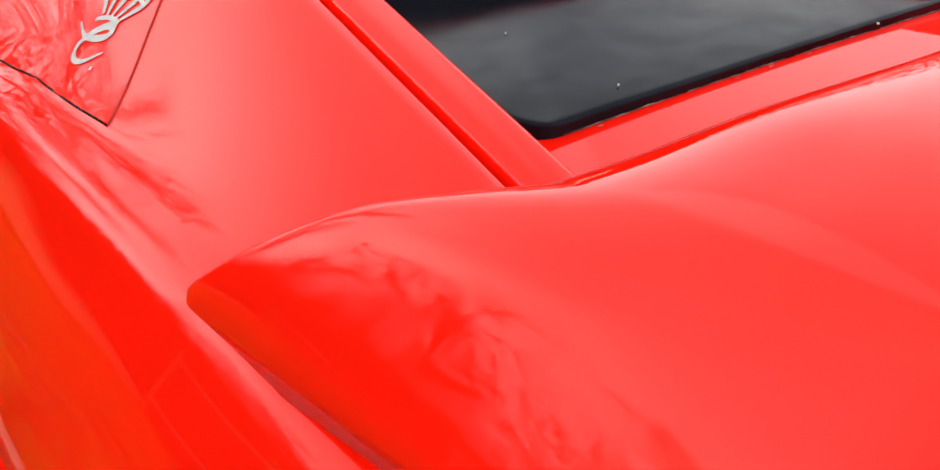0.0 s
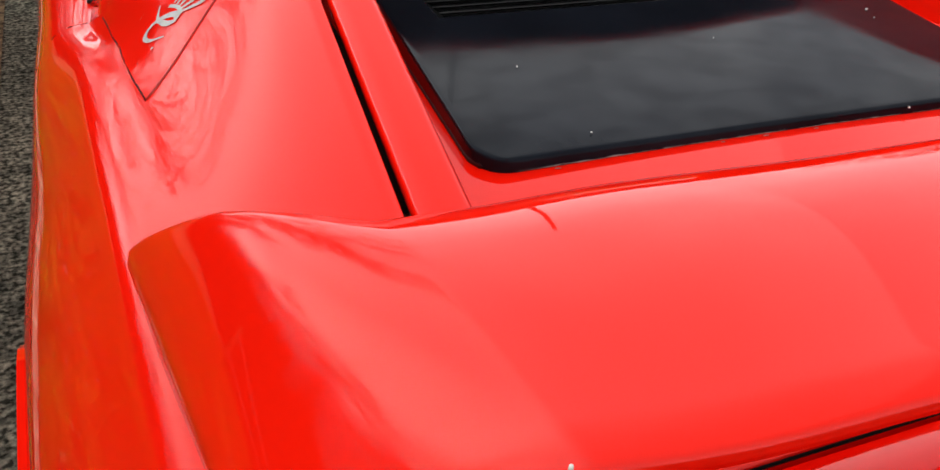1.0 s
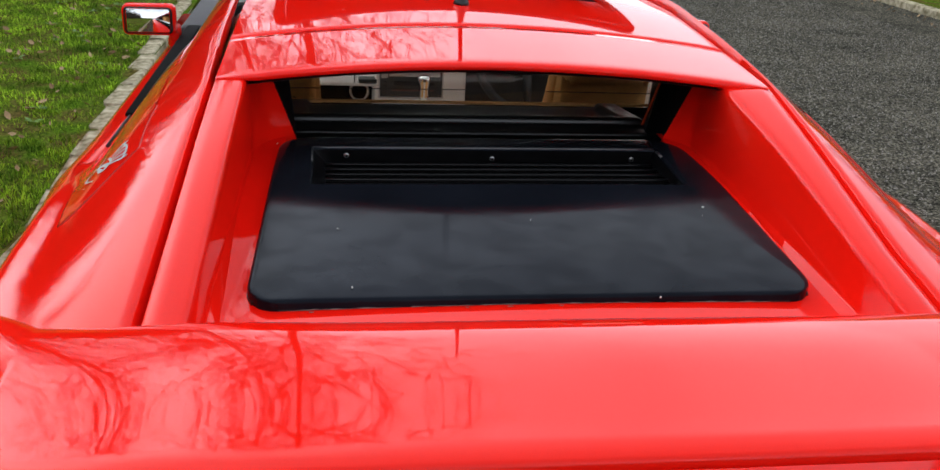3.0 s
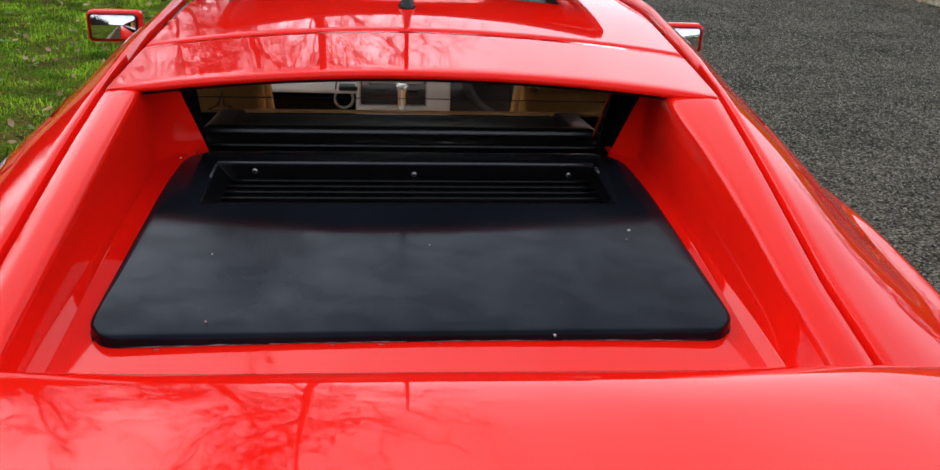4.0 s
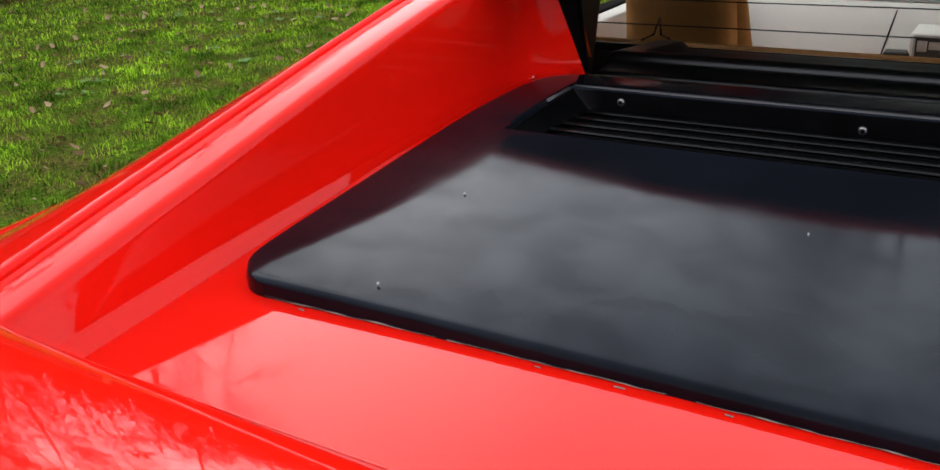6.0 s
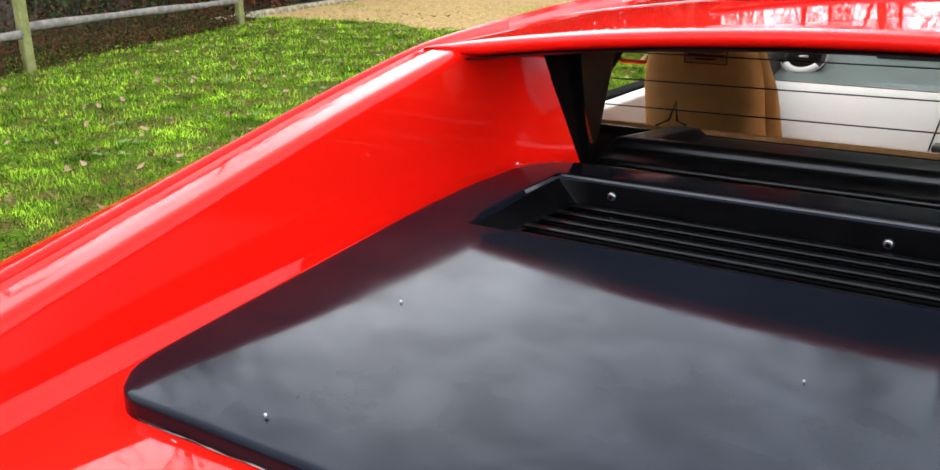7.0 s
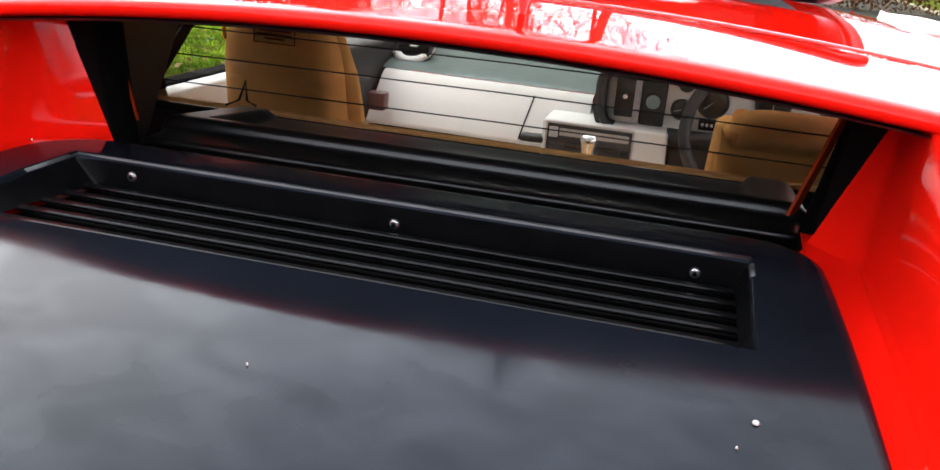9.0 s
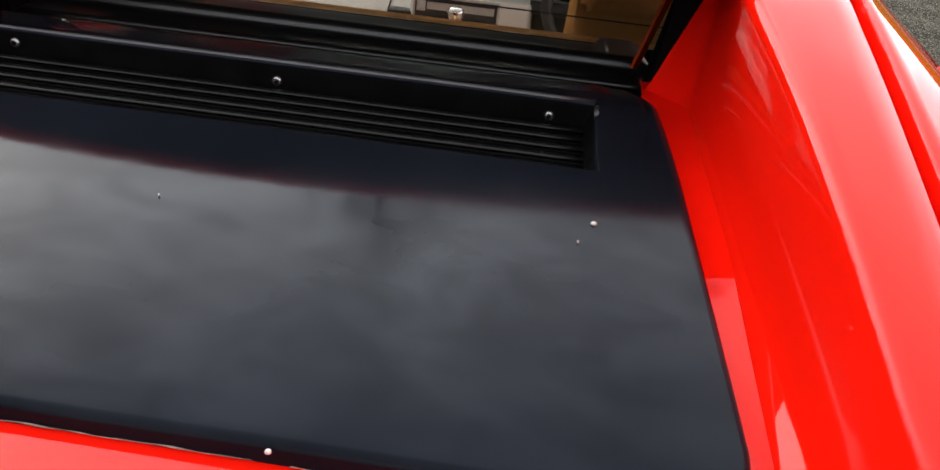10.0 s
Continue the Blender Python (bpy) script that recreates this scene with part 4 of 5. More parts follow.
# ---- cabin ----
part("cabin_floor", box_bm(-0.72, 0.72, 1.04, 2.9, 0.20, 0.26), CREAM, car, smooth=False)
part("bulkhead", box_bm(-0.72, 0.72, 1.04, 1.07, 0.22, 0.92, 0.01), CHARCOAL, car)


def pillar_trim():
    """Dark inner lining behind the door glass, with a pale stitched edge."""
    return grid_bm([[(-0.545, 1.034, 0.925), (-0.553, 1.034, 0.97), (-0.493, 1.034, 1.064), (-0.448, 1.034, 1.135)], [(-0.60, 1.038, 0.92), (-0.60, 1.038, 0.97), (-0.55, 1.040, 1.064), (-0.50, 1.040, 1.13)], [(-0.68, 1.05, 0.89), (-0.67, 1.05, 0.96), (-0.62, 1.06, 1.04), (-0.56, 1.07, 1.10)]])


both("pillar_lining", pillar_trim, MAROON)
both("lining_piping", lambda: wire_bm([(-0.570, 1.032, 0.975), (-0.540, 1.032, 1.02), (-0.475, 1.032, 1.12)], 0.0010), CREAM)


def seat(cx, top, slim=0.0):
    """High-backed seat with a narrow head section and padded side bolsters."""
    def section(z, w, y0, t):
        w -= slim
        return [(cx + w * math.copysign(abs(math.cos(a)) ** 0.5, math.cos(a)), y0 + t * math.copysign(abs(math.sin(a)) ** 0.6, math.sin(a)), z) for a in [2 * math.pi * i / 28 for i in range(28)]]
    spec = ((0.45, 0.215, 1.36, 0.07), (0.60, 0.205, 1.33, 0.075), (0.74, 0.165, 1.29, 0.075), (0.80, 0.132, 1.27, 0.07), (0.84, 0.124, 1.258, 0.066), (0.91, 0.123, 1.235, 0.060), (0.97, 0.122, 1.222, 0.055), (top - 0.055, 0.118, 1.212, 0.050), (top - 0.030, 0.110, 1.21, 0.045), (top - 0.013, 0.098, 1.208, 0.036), (top - 0.004, 0.082, 1.207, 0.026), (top, 0.062, 1.207, 0.014))
    back = part("seat_back", tube_bm([section(*s) for s in spec]), TAN, car, "tan cloth high-backed seat")
    for s in (-1, 1):
        part("bolster", wire_bm([(cx + s * (b - slim), y, z) for b, y, z in ((0.17, 1.42, 0.50), (0.120, 1.37, 0.70), (0.104, 1.325, 0.86), (0.101, 1.285, 0.96), (0.088, 1.262, top - 0.03))], [0.045, 0.045, 0.032, 0.030, 0.022], 10), TAN, back)
    part("cushion", box_bm(cx - 0.22, cx + 0.22, 1.32, 1.85, 0.36, 0.50, 0.05, 3), TAN, back)


seat(-0.434, 1.066, 0.020)
seat(0.43, 1.005)


def dashboard():
    # cream face, sloping top
    prof = [(2.42, 0.655), (2.262, 0.662), (2.246, 0.668), (2.248, 0.680), (2.362, 0.788), (2.381, 0.801), (2.40, 0.806)]
    rows = [[(x, y + 0.03 * abs(x), z) for y, z in prof] for x in np.linspace(-0.66, -0.02, 12)]
    face = part("dashboard", grid_bm(rows), CREAM, car, "cream dashboard with a grey-green top")
    top = [[(x, y + 0.03 * abs(x) * (1 - k / 6), z) for k, (y, z) in enumerate(((2.398, 0.8075), (2.44, 0.818), (2.50, 0.830), (2.56, 0.842), (2.66, 0.858), (2.78, 0.872), (2.9, 0.870)))] for x in np.linspace(-0.72, 0.72, 14)]
    part("dash_top", grid_bm(top), DASH, face, "grey-green dashboard top")
    part("face_joint", wire_bm([(-0.202, 2.251, 0.680), (-0.187, 2.365, 0.788)], 0.002), DEEP, face)
    m = Matrix.Translation((-0.612, 2.540, 0.858)) @ Matrix.Rotation(radians(40), 4, "X")
    sp = part("speaker", cyl_bm(0.068, 0.066, 0.012, 32, m, 0.003), RUBBER, face, "round dash-top speaker with silver ring")
    part("speaker_ring", torus_bm(0.067, 0.003, m @ Matrix.Translation((0, 0, 0.006)), 36, 6), SILVER, sp)
    part("speaker_grille", cyl_bm(0.052, 0.050, 0.014, 28, m @ Matrix.Translation((0, 0, 0.002)), 0.002), DEEP, sp)
    part("speaker_badge", box_bm(-0.014, 0.014, -0.004, 0.004, 0.0095, 0.0105), SILVER, sp).matrix_basis = m
    part("speaker_bracket", torus_bm(0.055, 0.011, m @ Matrix.Translation((0, 0, 0.009)), 20, 8, 215, 325, 0.6), WHITE, sp)
    part("demister_slot", box_bm(-0.43, -0.17, 2.655, 2.675, 0.856, 0.866, 0.002), DIAL, face)
    part("dash_end_vent", box_bm(-0.640, -0.588, 2.205, 2.25, 0.716, 0.766, 0.004), MAROON, face, "dark maroon vent at the dashboard's end")
    part("ash_tray_tab", box_bm(-0.188, -0.122, 2.185, 2.235, 0.690, 0.708, 0.006), RUBBER, face, "small black tab")
    part("dash_end_trim", box_bm(-0.795, -0.672, 2.12, 2.74, 0.66, 0.897, 0.02, 3), CHARCOAL, face, "dark trim at the dashboard's outer end")
    # centre stack
    stack = part("centre_stack", box_bm(-0.128, 0.206, 2.19, 2.55, 0.40, 0.760, 0.010, 3), CREAM, car, "cream centre console stack")
    radio = part("radio", box_bm(-0.112, 0.117, 2.178, 2.24, 0.645, 0.757, 0.004), CHARCOAL, stack, "dark grey stereo unit with a silver surround")
    for x0, x1, z0, z1 in ((-0.116, 0.121, 0.753, 0.759), (-0.116, 0.121, 0.641, 0.646), (-0.116, -0.111, 0.646, 0.753), (0.116, 0.121, 0.646, 0.753)):
        part("radio_surround", box_bm(x0, x1, 2.174, 2.182, z0, z1, 0.001, 1), SILVER, radio)
    part("cassette_slot", box_bm(-0.060, 0.085, 2.174, 2.179, 0.690, 0.704, 0.001, 1), DIAL, radio)
    part("radio_dial_strip", box_bm(-0.070, 0.085, 2.1745, 2.179, 0.668, 0.676, 0.001, 1), MAROON, radio)
    part("radio_display", box_bm(-0.078, 0.108, 2.175, 2.179, 0.722, 0.742, 0.001, 1), SILVER, radio)
    part("radio_key", box_bm(-0.106, -0.082, 2.173, 2.179, 0.716, 0.744, 0.001, 1), SILVER, radio)
    for i in range(4):
        for s in (-1, 1):
            part("radio_button", box_bm(s * 0.098 - 0.007, s * 0.098 + 0.011, 2.173, 2.179, 0.655 + 0.013 * i, 0.664 + 0.013 * i, 0.001, 1), CHARCOAL, radio)
    part("console_tunnel", box_bm(-0.11, 0.13, 1.2, 2.45, 0.26, 0.50, 0.03, 3), CREAM, car)
    lever = part("gear_lever", wire_bm([(0.02, 1.98, 0.48), (0.025, 1.965, 0.62), (0.027, 1.957, 0.735)], 0.006), CHROME, car, "gear lever with a bright metal knob")
    kb = [[(0.027 + r * math.cos(a), 1.956 + r * math.sin(a), z) for a in [2 * math.pi * i / 18 for i in range(18)]] for z, r in ((0.69, 0.012), (0.71, 0.016), (0.745, 0.017), (0.76, 0.021), (0.772, 0.021), (0.778, 0.014))]
    part("knob", tube_bm(kb), CHROME, lever)
    for x in (-0.178, 0.243):
        part("ring_pull", torus_bm(0.034, 0.006, Matrix.Translation((x, 2.41, 0.606)) @ Matrix.Rotation(radians(80), 4, "X"), 28, 8), CHROME, car, "bright metal ring")
    part("underdash", box_bm(-0.70, 0.70, 2.43, 2.6, 0.26, 0.72), DEEP, car, smooth=False)
    part("knee_panel", box_bm(0.208, 0.69, 2.30, 2.43, 0.46, 0.742, 0.015), CHARCOAL, car)
    # instrument pod
    hood = []
    for y, g in ((2.20, 0.0), (2.205, 0.012), (2.30, 0.012), (2.44, 0.005)):
        hood.append([(cx, y + 0.02, cz) for cx, cz in rounded_rect(0.012 - g, 0.67 + g, 0.745 - g, 0.915 + g, 0.05 + g, 6)])
    pod = part("instrument_pod", grid_bm(hood, close=True), CHARCOAL, car, "instrument pod with black hood and grey panel")
    inner = [[(cx, y, cz) for cx, cz in rounded_rect(0.026, 0.656, 0.759, 0.901, 0.04, 6)] for y in (2.222, 2.40)]
    part("pod_lining", grid_bm([[(cx, 2.2205, cz) for cx, cz in rounded_rect(0.013, 0.669, 0.746, 0.914, 0.05, 6)]] + inner, close=True), CHARCOAL, pod)
    part("instrument_panel", box_bm(0.02, 0.662, 2.29, 2.31, 0.752, 0.908), PANELGREY, pod, smooth=False)
    sw = [[(cx, y, cz) for cx, cz in rounded_rect(0.036, 0.118, 0.768, 0.898, 0.015, 4)] for y in (2.262, 2.258)]
    part("switch_plate", tube_bm(sw), SILVER, pod)
    part("switch_well", box_bm(0.052, 0.102, 2.252, 2.259, 0.780, 0.886, 0.004), DIAL, pod)
    part("gauge_plate", box_bm(0.119, 0.186, 2.276, 2.291, 0.760, 0.900, 0.004), CHARCOAL, pod, "dark plate round the small gauge")
    part("switch_knob", cyl_bm(0.007, 0.006, 0.012, 14, Matrix.Translation((0.078, 2.250, 0.835)) @ Matrix.Rotation(radians(90), 4, "X")), WHITE, pod)
    for x, z, r in ((0.152, 0.825, 0.022), (0.234, 0.885, 0.020), (0.229, 0.815, 0.026), (0.308, 0.843, 0.040), (0.462, 0.860, 0.044), (0.60, 0.88, 0.02)):
        mm = Matrix.Translation((x, 2.285, z)) @ Matrix.Rotation(radians(90), 4, "X")
        d = part("dial", cyl_bm(r, r * 0.95, 0.02, 28, mm, 0.002), GAUGE if x < 0.2 else DIAL, pod, "round dial")
        part("dial_rim", torus_bm(r, 0.003, mm @ Matrix.Translation((0, 0, 0.010)), 28, 6), CHARCOAL, d)
        part("needle", box_bm(-0.0012, 0.0012, 0, r * 0.75, 0.0102, 0.0112), SILVER, d).matrix_basis = mm @ Matrix.Rotation(radians(40 + 300 * x), 4, "Z")
    sb = part("indicator_switch", box_bm(0.279, 0.327, 2.270, 2.291, 0.768, 0.798, 0.003), DIAL, pod, "switch with pale marks")
    for k in range(3):
        part("switch_mark", box_bm(0.286 + 0.012 * k, 0.293 + 0.012 * k, 2.268, 2.2705, 0.779, 0.787), WHITE, sb, smooth=False)
    # steering wheel
    mw = Matrix.Translation((0.425, 2.16, 0.79)) @ Matrix.Rotation(radians(72), 4, "X")
    wheel = part("steering_wheel", torus_bm(0.178, 0.016, mw, 48, 10), CHARCOAL, car, "black three-spoked steering wheel")
    part("hub", cyl_bm(0.055, 0.045, 0.03, 24, mw, 0.006), CHARCOAL, wheel)
    for a in (-10, 190, 270):
        c = Vector((math.cos(radians(a)), math.sin(radians(a)), 0))
        part("spoke", wire_bm([mw @ (c * 0.05), mw @ (c * 0.172)], [0.018, 0.012], 8), CHARCOAL, wheel)
    part("column_stalk", wire_bm([(0.40, 2.24, 0.76), (0.27, 2.25, 0.735)], [0.008, 0.006]), CHARCOAL, wheel)
    part("column", wire_bm([(0.425, 2.18, 0.76), (0.425, 2.42, 0.71)], 0.04, 14), CHARCOAL, wheel)


dashboard()
ws = part("windscreen", grid_bm([[(x, 2.06 + 0.80 * k / 4 + 0.10 * (0.36 - x * x) * k / 4, 1.14 - 0.29 * k / 4 - 0.05 * x * x) for x in np.linspace(-0.58, 0.58, 9)] for k in range(5)]), DARKGLASS, car)
ws.visible_shadow = False
both("windscreen_pillar", lambda: wire_bm([(-0.505, 2.06, 1.092), (-0.57, 2.4, 1.00), (-0.62, 2.82, 0.86)], 0.022, 8), RED)


def bonnet():
    rows = []
    for y, z, w in ((2.80, 0.845, 0.80), (3.0, 0.82, 0.80), (3.3, 0.75, 0.79), (3.6, 0.64, 0.76), (3.75, 0.52, 0.72), (3.8, 0.35, 0.70)):
        rows.append([(w * u, y - 0.06 * u * u, z - 0.05 * u ** 4) for u in np.linspace(-1, 1, 15)])
    return grid_bm(rows)


part("bonnet", bonnet(), RED, car)
both("front_wing", lambda: grid_bm([[(-0.866, y, 0.83 - 0.22 * max(0, y - 2.7) ** 1.2), (-0.80, y, 0.845 - 0.22 * max(0, y - 2.7) ** 1.2), (-0.87, y, 0.6), (-0.86, y, 0.2)][0:1] + [(-0.87, y, 0.6), (-0.86, y, 0.2)] for y in np.arange(2.36, 3.8, 0.1)]), RED)


# ---- wheels ----
for x, y, s in ((-0.80, WHEEL_Y, -1), (0.80, WHEEL_Y, 1), (-0.77, 3.05, -1), (0.77, 3.05, 1)):
    m = Matrix.Translation((x, y, WHEEL_R)) @ Matrix.Rotation(radians(90), 4, "Y")
    tyre = part("wheel", torus_bm(0.235, 0.066, m, 40, 14, 0, 360, 1.35), TYRE, car, "road wheel with black tyre")
    rim = part("rim", cyl_bm(0.19, 0.19, 0.14, 30, m, 0.012), STEEL, tyre)
    part("hub_cap", cyl_bm(0.05, 0.04, 0.016, 20, m @ Matrix.Translation((0, 0, s * 0.075))), CHROME, tyre)
    for k in range(5):
        sp = box_bm(-0.018, 0.018, 0.04, 0.19, -0.008, 0.008, 0.003)
        sp.transform(m @ Matrix.Rotation(radians(72 * k), 4, "Z") @ Matrix.Translation((0, 0, s * 0.07)))
        part("wheel_spoke", sp, CHROME, tyre)
both("wheel_well", lambda: torus_bm(0.33, 0.012, Matrix.Translation((-0.78, WHEEL_Y, 0.30)) @ Matrix.Rotation(radians(90), 4, "Y"), 30, 6, 0, 360, 9.0), DEEP)


# ---- door mirrors ----
def door_mirror(s):
    cx, cy, cz = (-0.858, 1.956, 0.948) if s < 0 else (0.925, 1.956, 0.945)
    rings = []
    for y, g in ((-0.035, -0.004), (-0.030, 0.002), (0.0, 0.004), (0.035, -0.006), (0.055, -0.03)):
        rings.append([(cx + a, cy + y, cz + b) for a, b in rounded_rect(-0.078 - g, 0.078 + g, -0.045 - g, 0.045 + g, 0.018, 4)])
    ob = part("door_mirror", tube_bm(rings), RED, car, "red door mirror")
    f = part("mirror_glass", box_bm(cx - 0.066, cx + 0.066, cy - 0.040, cy - 0.036, cz - 0.036, cz + 0.036, 0.001, 1), MIRROR, ob)
    part("mirror_rim", grid_bm([[(cx + a, cy - 0.0375, cz + b) for a, b in rounded_rect(-0.074, 0.074, -0.042, 0.042, 0.015, 4)], [(cx + a, cy - 0.041, cz + b) for a, b in rounded_rect(-0.068, 0.068, -0.038, 0.038, 0.012, 4)]], close=True), BLACK, ob)
    part("mirror_arm", wire_bm([(cx - s * 0.058, cy + 0.01, cz - 0.035), (cx - s * 0.073, cy + 0.02, 0.92), (s * 0.79, cy + 0.03, 0.86)], [0.016, 0.018, 0.024], 10), RED, ob)


door_mirror(-1)
door_mirror(1)

# ================= the ground =================
def ground_sheet():
    bm = bmesh.new()
    bmesh.ops.create_grid(bm, x_segments=40, y_segments=40, size=300)
    bm.transform(Matrix.Translation((0, 0, -0.03)))
    return bm


tagged(link("ground", ground_sheet(), TURF), "wide grassy ground reaching the woods", "ground", kind="structure")
tagged(link("road", grid_bm([[(x, y, 0.0 + 0.004 * noise.noise((x * 0.4, y * 0.4, 0))) for x in np.arange(-1.36, 7.3, 0.29)] for y in np.arange(-40, 60.1, 2.0)]), ASPHALT), "worn grey asphalt lane with pale stone chips", "road", kind="structure")
tagged(link("gutter", grid_bm([[(x, y, 0.006 + 0.008 * noise.noise((x * 9, y * 3, 5))) for x in np.linspace(-1.345, -1.10, 7)] for y in np.arange(-4, 14, 0.15)]), SOIL), "strip of dirt and leaf litter along the kerb", "gutter", kind="structure")


def lawn_z(x, y):
    return 0.045 + 0.03 * noise.noise((x * 0.5, y * 0.5, 3)) + 0.01 * noise.noise((x * 2.5, y * 2.5, 9))


tagged(link("lawn", grid_bm([[(x, y, lawn_z(x, y)) for x in np.concatenate([np.arange(-24, -8, 1.0), np.arange(-8, -1.4, 0.22), [-1.47]])] for y in np.arange(-6, 30, 0.3)]), TURF), "mown winter lawn with bare patches", "lawn", kind="structure")

kerb = thing("kerb", "row of weathered pale stone kerb blocks edging the lawn", "kerb")
kerb["kind"] = "structure"
rk = random.Random(11)
meshes = []
for k in range(5):
    b = box_bm(-0.057, 0.057, -0.212, 0.212, -0.10, 0.062, 0.014, 3)
    for v in b.verts:
        v.co += Vector((rk.uniform(-1, 1), rk.uniform(-1, 1), rk.uniform(-1, 1))) * 0.0085
    me = bpy.data.meshes.new("kerb_stone")
    b.to_mesh(me)
    b.free()
    me.materials.append(STONE)
    me.shade_smooth()
    meshes.append(me)
y = -5.4
while y < 16:
    o = new("kerb_stone", meshes[rk.randrange(5)])
    o.parent = kerb
    o.location = (-1.395 - 0.030 * max(0.0, y - 1.5) + rk.uniform(-0.012, 0.012), y, rk.uniform(-0.012, 0.006))
    o.rotation_euler = (rk.uniform(-0.03, 0.03), rk.uniform(-0.04, 0.04), rk.uniform(-0.05, 0.05))
    y += 0.440 + rk.uniform(-0.008, 0.014)


def stuff(name, verts, faces, mat, label, category):
    me = bpy.data.meshes.new(name)
    me.from_pydata(verts, [], faces)
    me.materials.append(mat)
    return tagged(new(name, me), label, category, kind="stuff")


def grass(n, x0, x1, y0, y1, hmin, hmax, seed, w=0.004):
    r = np.random.RandomState(seed)
    V, Fc = [], []
    for i in range(n):
        x = x1 - (x1 - x0) * r.rand() ** 1.3
        y = y0 + (y1 - y0) * r.rand()
        if x > -1.465 - 0.030 * max(0.0, y - 1.5):
            continue
        p = noise.noise((x * 0.9, y * 0.9, 7)) + 0.6 * noise.noise((x * 3, y * 3, 2))
        tuft = noise.noise((x * 8, y * 8, 3)) + 0.5 * noise.noise((x * 21, y * 21, 5))
        if (p < -0.3 and r.rand() < 0.7) or (tuft < -0.15 and r.rand() < 0.75):
            continue
        h = hmin + (hmax - hmin) * r.rand() ** 1.5 * (1.0 + 0.8 * max(0, p)) * (1.0 + 1.5 * max(0, tuft))
        a = r.rand() * 6.283
        c, s = math.cos(a) * w, math.sin(a) * w
        lx, ly = r.normal(0, 0.45 * h), r.normal(0, 0.45 * h)
        z = lawn_z(x, y) - 0.004
        k = len(V)
        V += [(x - c, y - s, z), (x + c, y + s, z), (x + lx * 0.4 - c * 0.7, y + ly * 0.4 - s * 0.7, z + h * 0.65), (x + lx * 0.4 + c * 0.7, y + ly * 0.4 + s * 0.7, z + h * 0.65), (x + lx, y + ly, z + h)]
        Fc += [(k, k + 1, k + 3, k + 2), (k + 2, k + 3, k + 4)]
    return V, Fc


def lawn_grass():
    a, f = grass(210000, -5.5, -1.49, 0.2, 9.5, 0.007, 0.033, 1, 0.0025)
    b, g = grass(150000, -12.0, -4.5, 0.5, 13, 0.010, 0.038, 2, 0.0042)
    k = len(a)
    return a + b, f + [tuple(i + k for i in q) for q in g]


V, Fc = lawn_grass()
stuff("grass", V, Fc, GRASS, "short green winter grass with mossy tufts", "grass")


def leaf_scatter():
    r = random.Random(5)
    V, Fc = [], []
    for i in range(2300):
        if i >= 2240:
            x, y = r.uniform(5.9, 6.3), r.uniform(6.5, 11)
            z = 0.012
        elif i < 150:
            x, y = r.uniform(-1.32, -1.12), r.uniform(-0.5, 8)
            z = 0.018
        else:
            x, y = -1.6 - 8.5 * r.random() ** 1.2, r.uniform(0.5, 11)
            z = lawn_z(x, y) + 0.03
        s = r.uniform(0.007, 0.036) * (0.8 if i < 150 else 1.0)
        e = Euler((r.uniform(-0.7, 0.7), r.uniform(-0.7, 0.7), r.uniform(0, 6.28))).to_matrix()
        k = len(V)
        for a, b, c in ((-1, 0, 0.1), (-0.4, 0.5, 0), (0.4, 0.45, 0.12), (1, 0, 0.2), (0.4, -0.5, 0.1), (-0.4, -0.45, 0), (0, 0, -0.12)):
            q = e @ Vector((a, b * r.uniform(0.7, 1.3), c)) * s
            V.append((x + q.x, y + q.y, z + q.z))
        Fc += [(k + 6, k + j, k + (j + 1) % 6) for j in range(6)]
    return V, Fc


V, Fc = leaf_scatter()
stuff("fallen_leaves", V, Fc, LEAFLITTER, "dry brown fallen leaves", "leaves")


def gutter_weeds():
    r = np.random.RandomState(8)
    V, Fc = [], []
    for c in range(60):
        cx, cy = r.uniform(-1.37, -1.27), r.uniform(0.0, 9)
        for i in range(60):
            x, y, h, a = cx + r.normal(0, 0.03), cy + r.normal(0, 0.09), r.uniform(0.015, 0.06), r.rand() * 6.28
            co, si = math.cos(a) * 0.004, math.sin(a) * 0.004
            k = len(V)
            V += [(x - co, y - si, 0.005), (x + co, y + si, 0.005), (x + r.normal(0, 0.5 * h), y + r.normal(0, 0.5 * h), h)]
            Fc.append((k, k + 1, k + 2))
    return V, Fc


def lawn_weeds():
    """Flat rosettes of broad leaves in the turf."""
    r = random.Random(61)
    V, Fc = [], []
    for c in range(260):
        cx, cy = -1.7 - 6.5 * r.random(), r.uniform(0.6, 10)
        for j in range(r.randrange(5, 10)):
            a, L = r.uniform(0, 6.28), r.uniform(0.025, 0.065)
            w, lift = L * r.uniform(0.14, 0.22), r.uniform(0.15, 0.6)
            ca, sa = math.cos(a), math.sin(a)
            k = len(V)
            for t, q in ((0.05, 0.3), (0.5, 1.0), (0.8, 0.8)):
                for sgn in (-1, 1):
                    x, y = cx + ca * L * t - sa * w * q * sgn, cy + sa * L * t + ca * w * q * sgn
                    V.append((x, y, lawn_z(x, y) + 0.012 + L * lift * t * (1 - 0.4 * t)))
            V.append((cx + ca * L, cy + sa * L, lawn_z(cx, cy) + 0.012 + 0.5 * L * lift))
            Fc += [(k, k + 1, k + 3, k + 2), (k + 2, k + 3, k + 5, k + 4), (k + 4, k + 5, k + 6)]
    return V, Fc


V, Fc = lawn_weeds()
stuff("lawn_weeds", V, Fc, WEED, "flat green weed rosettes in the lawn", "weeds")
V, Fc = gutter_weeds()
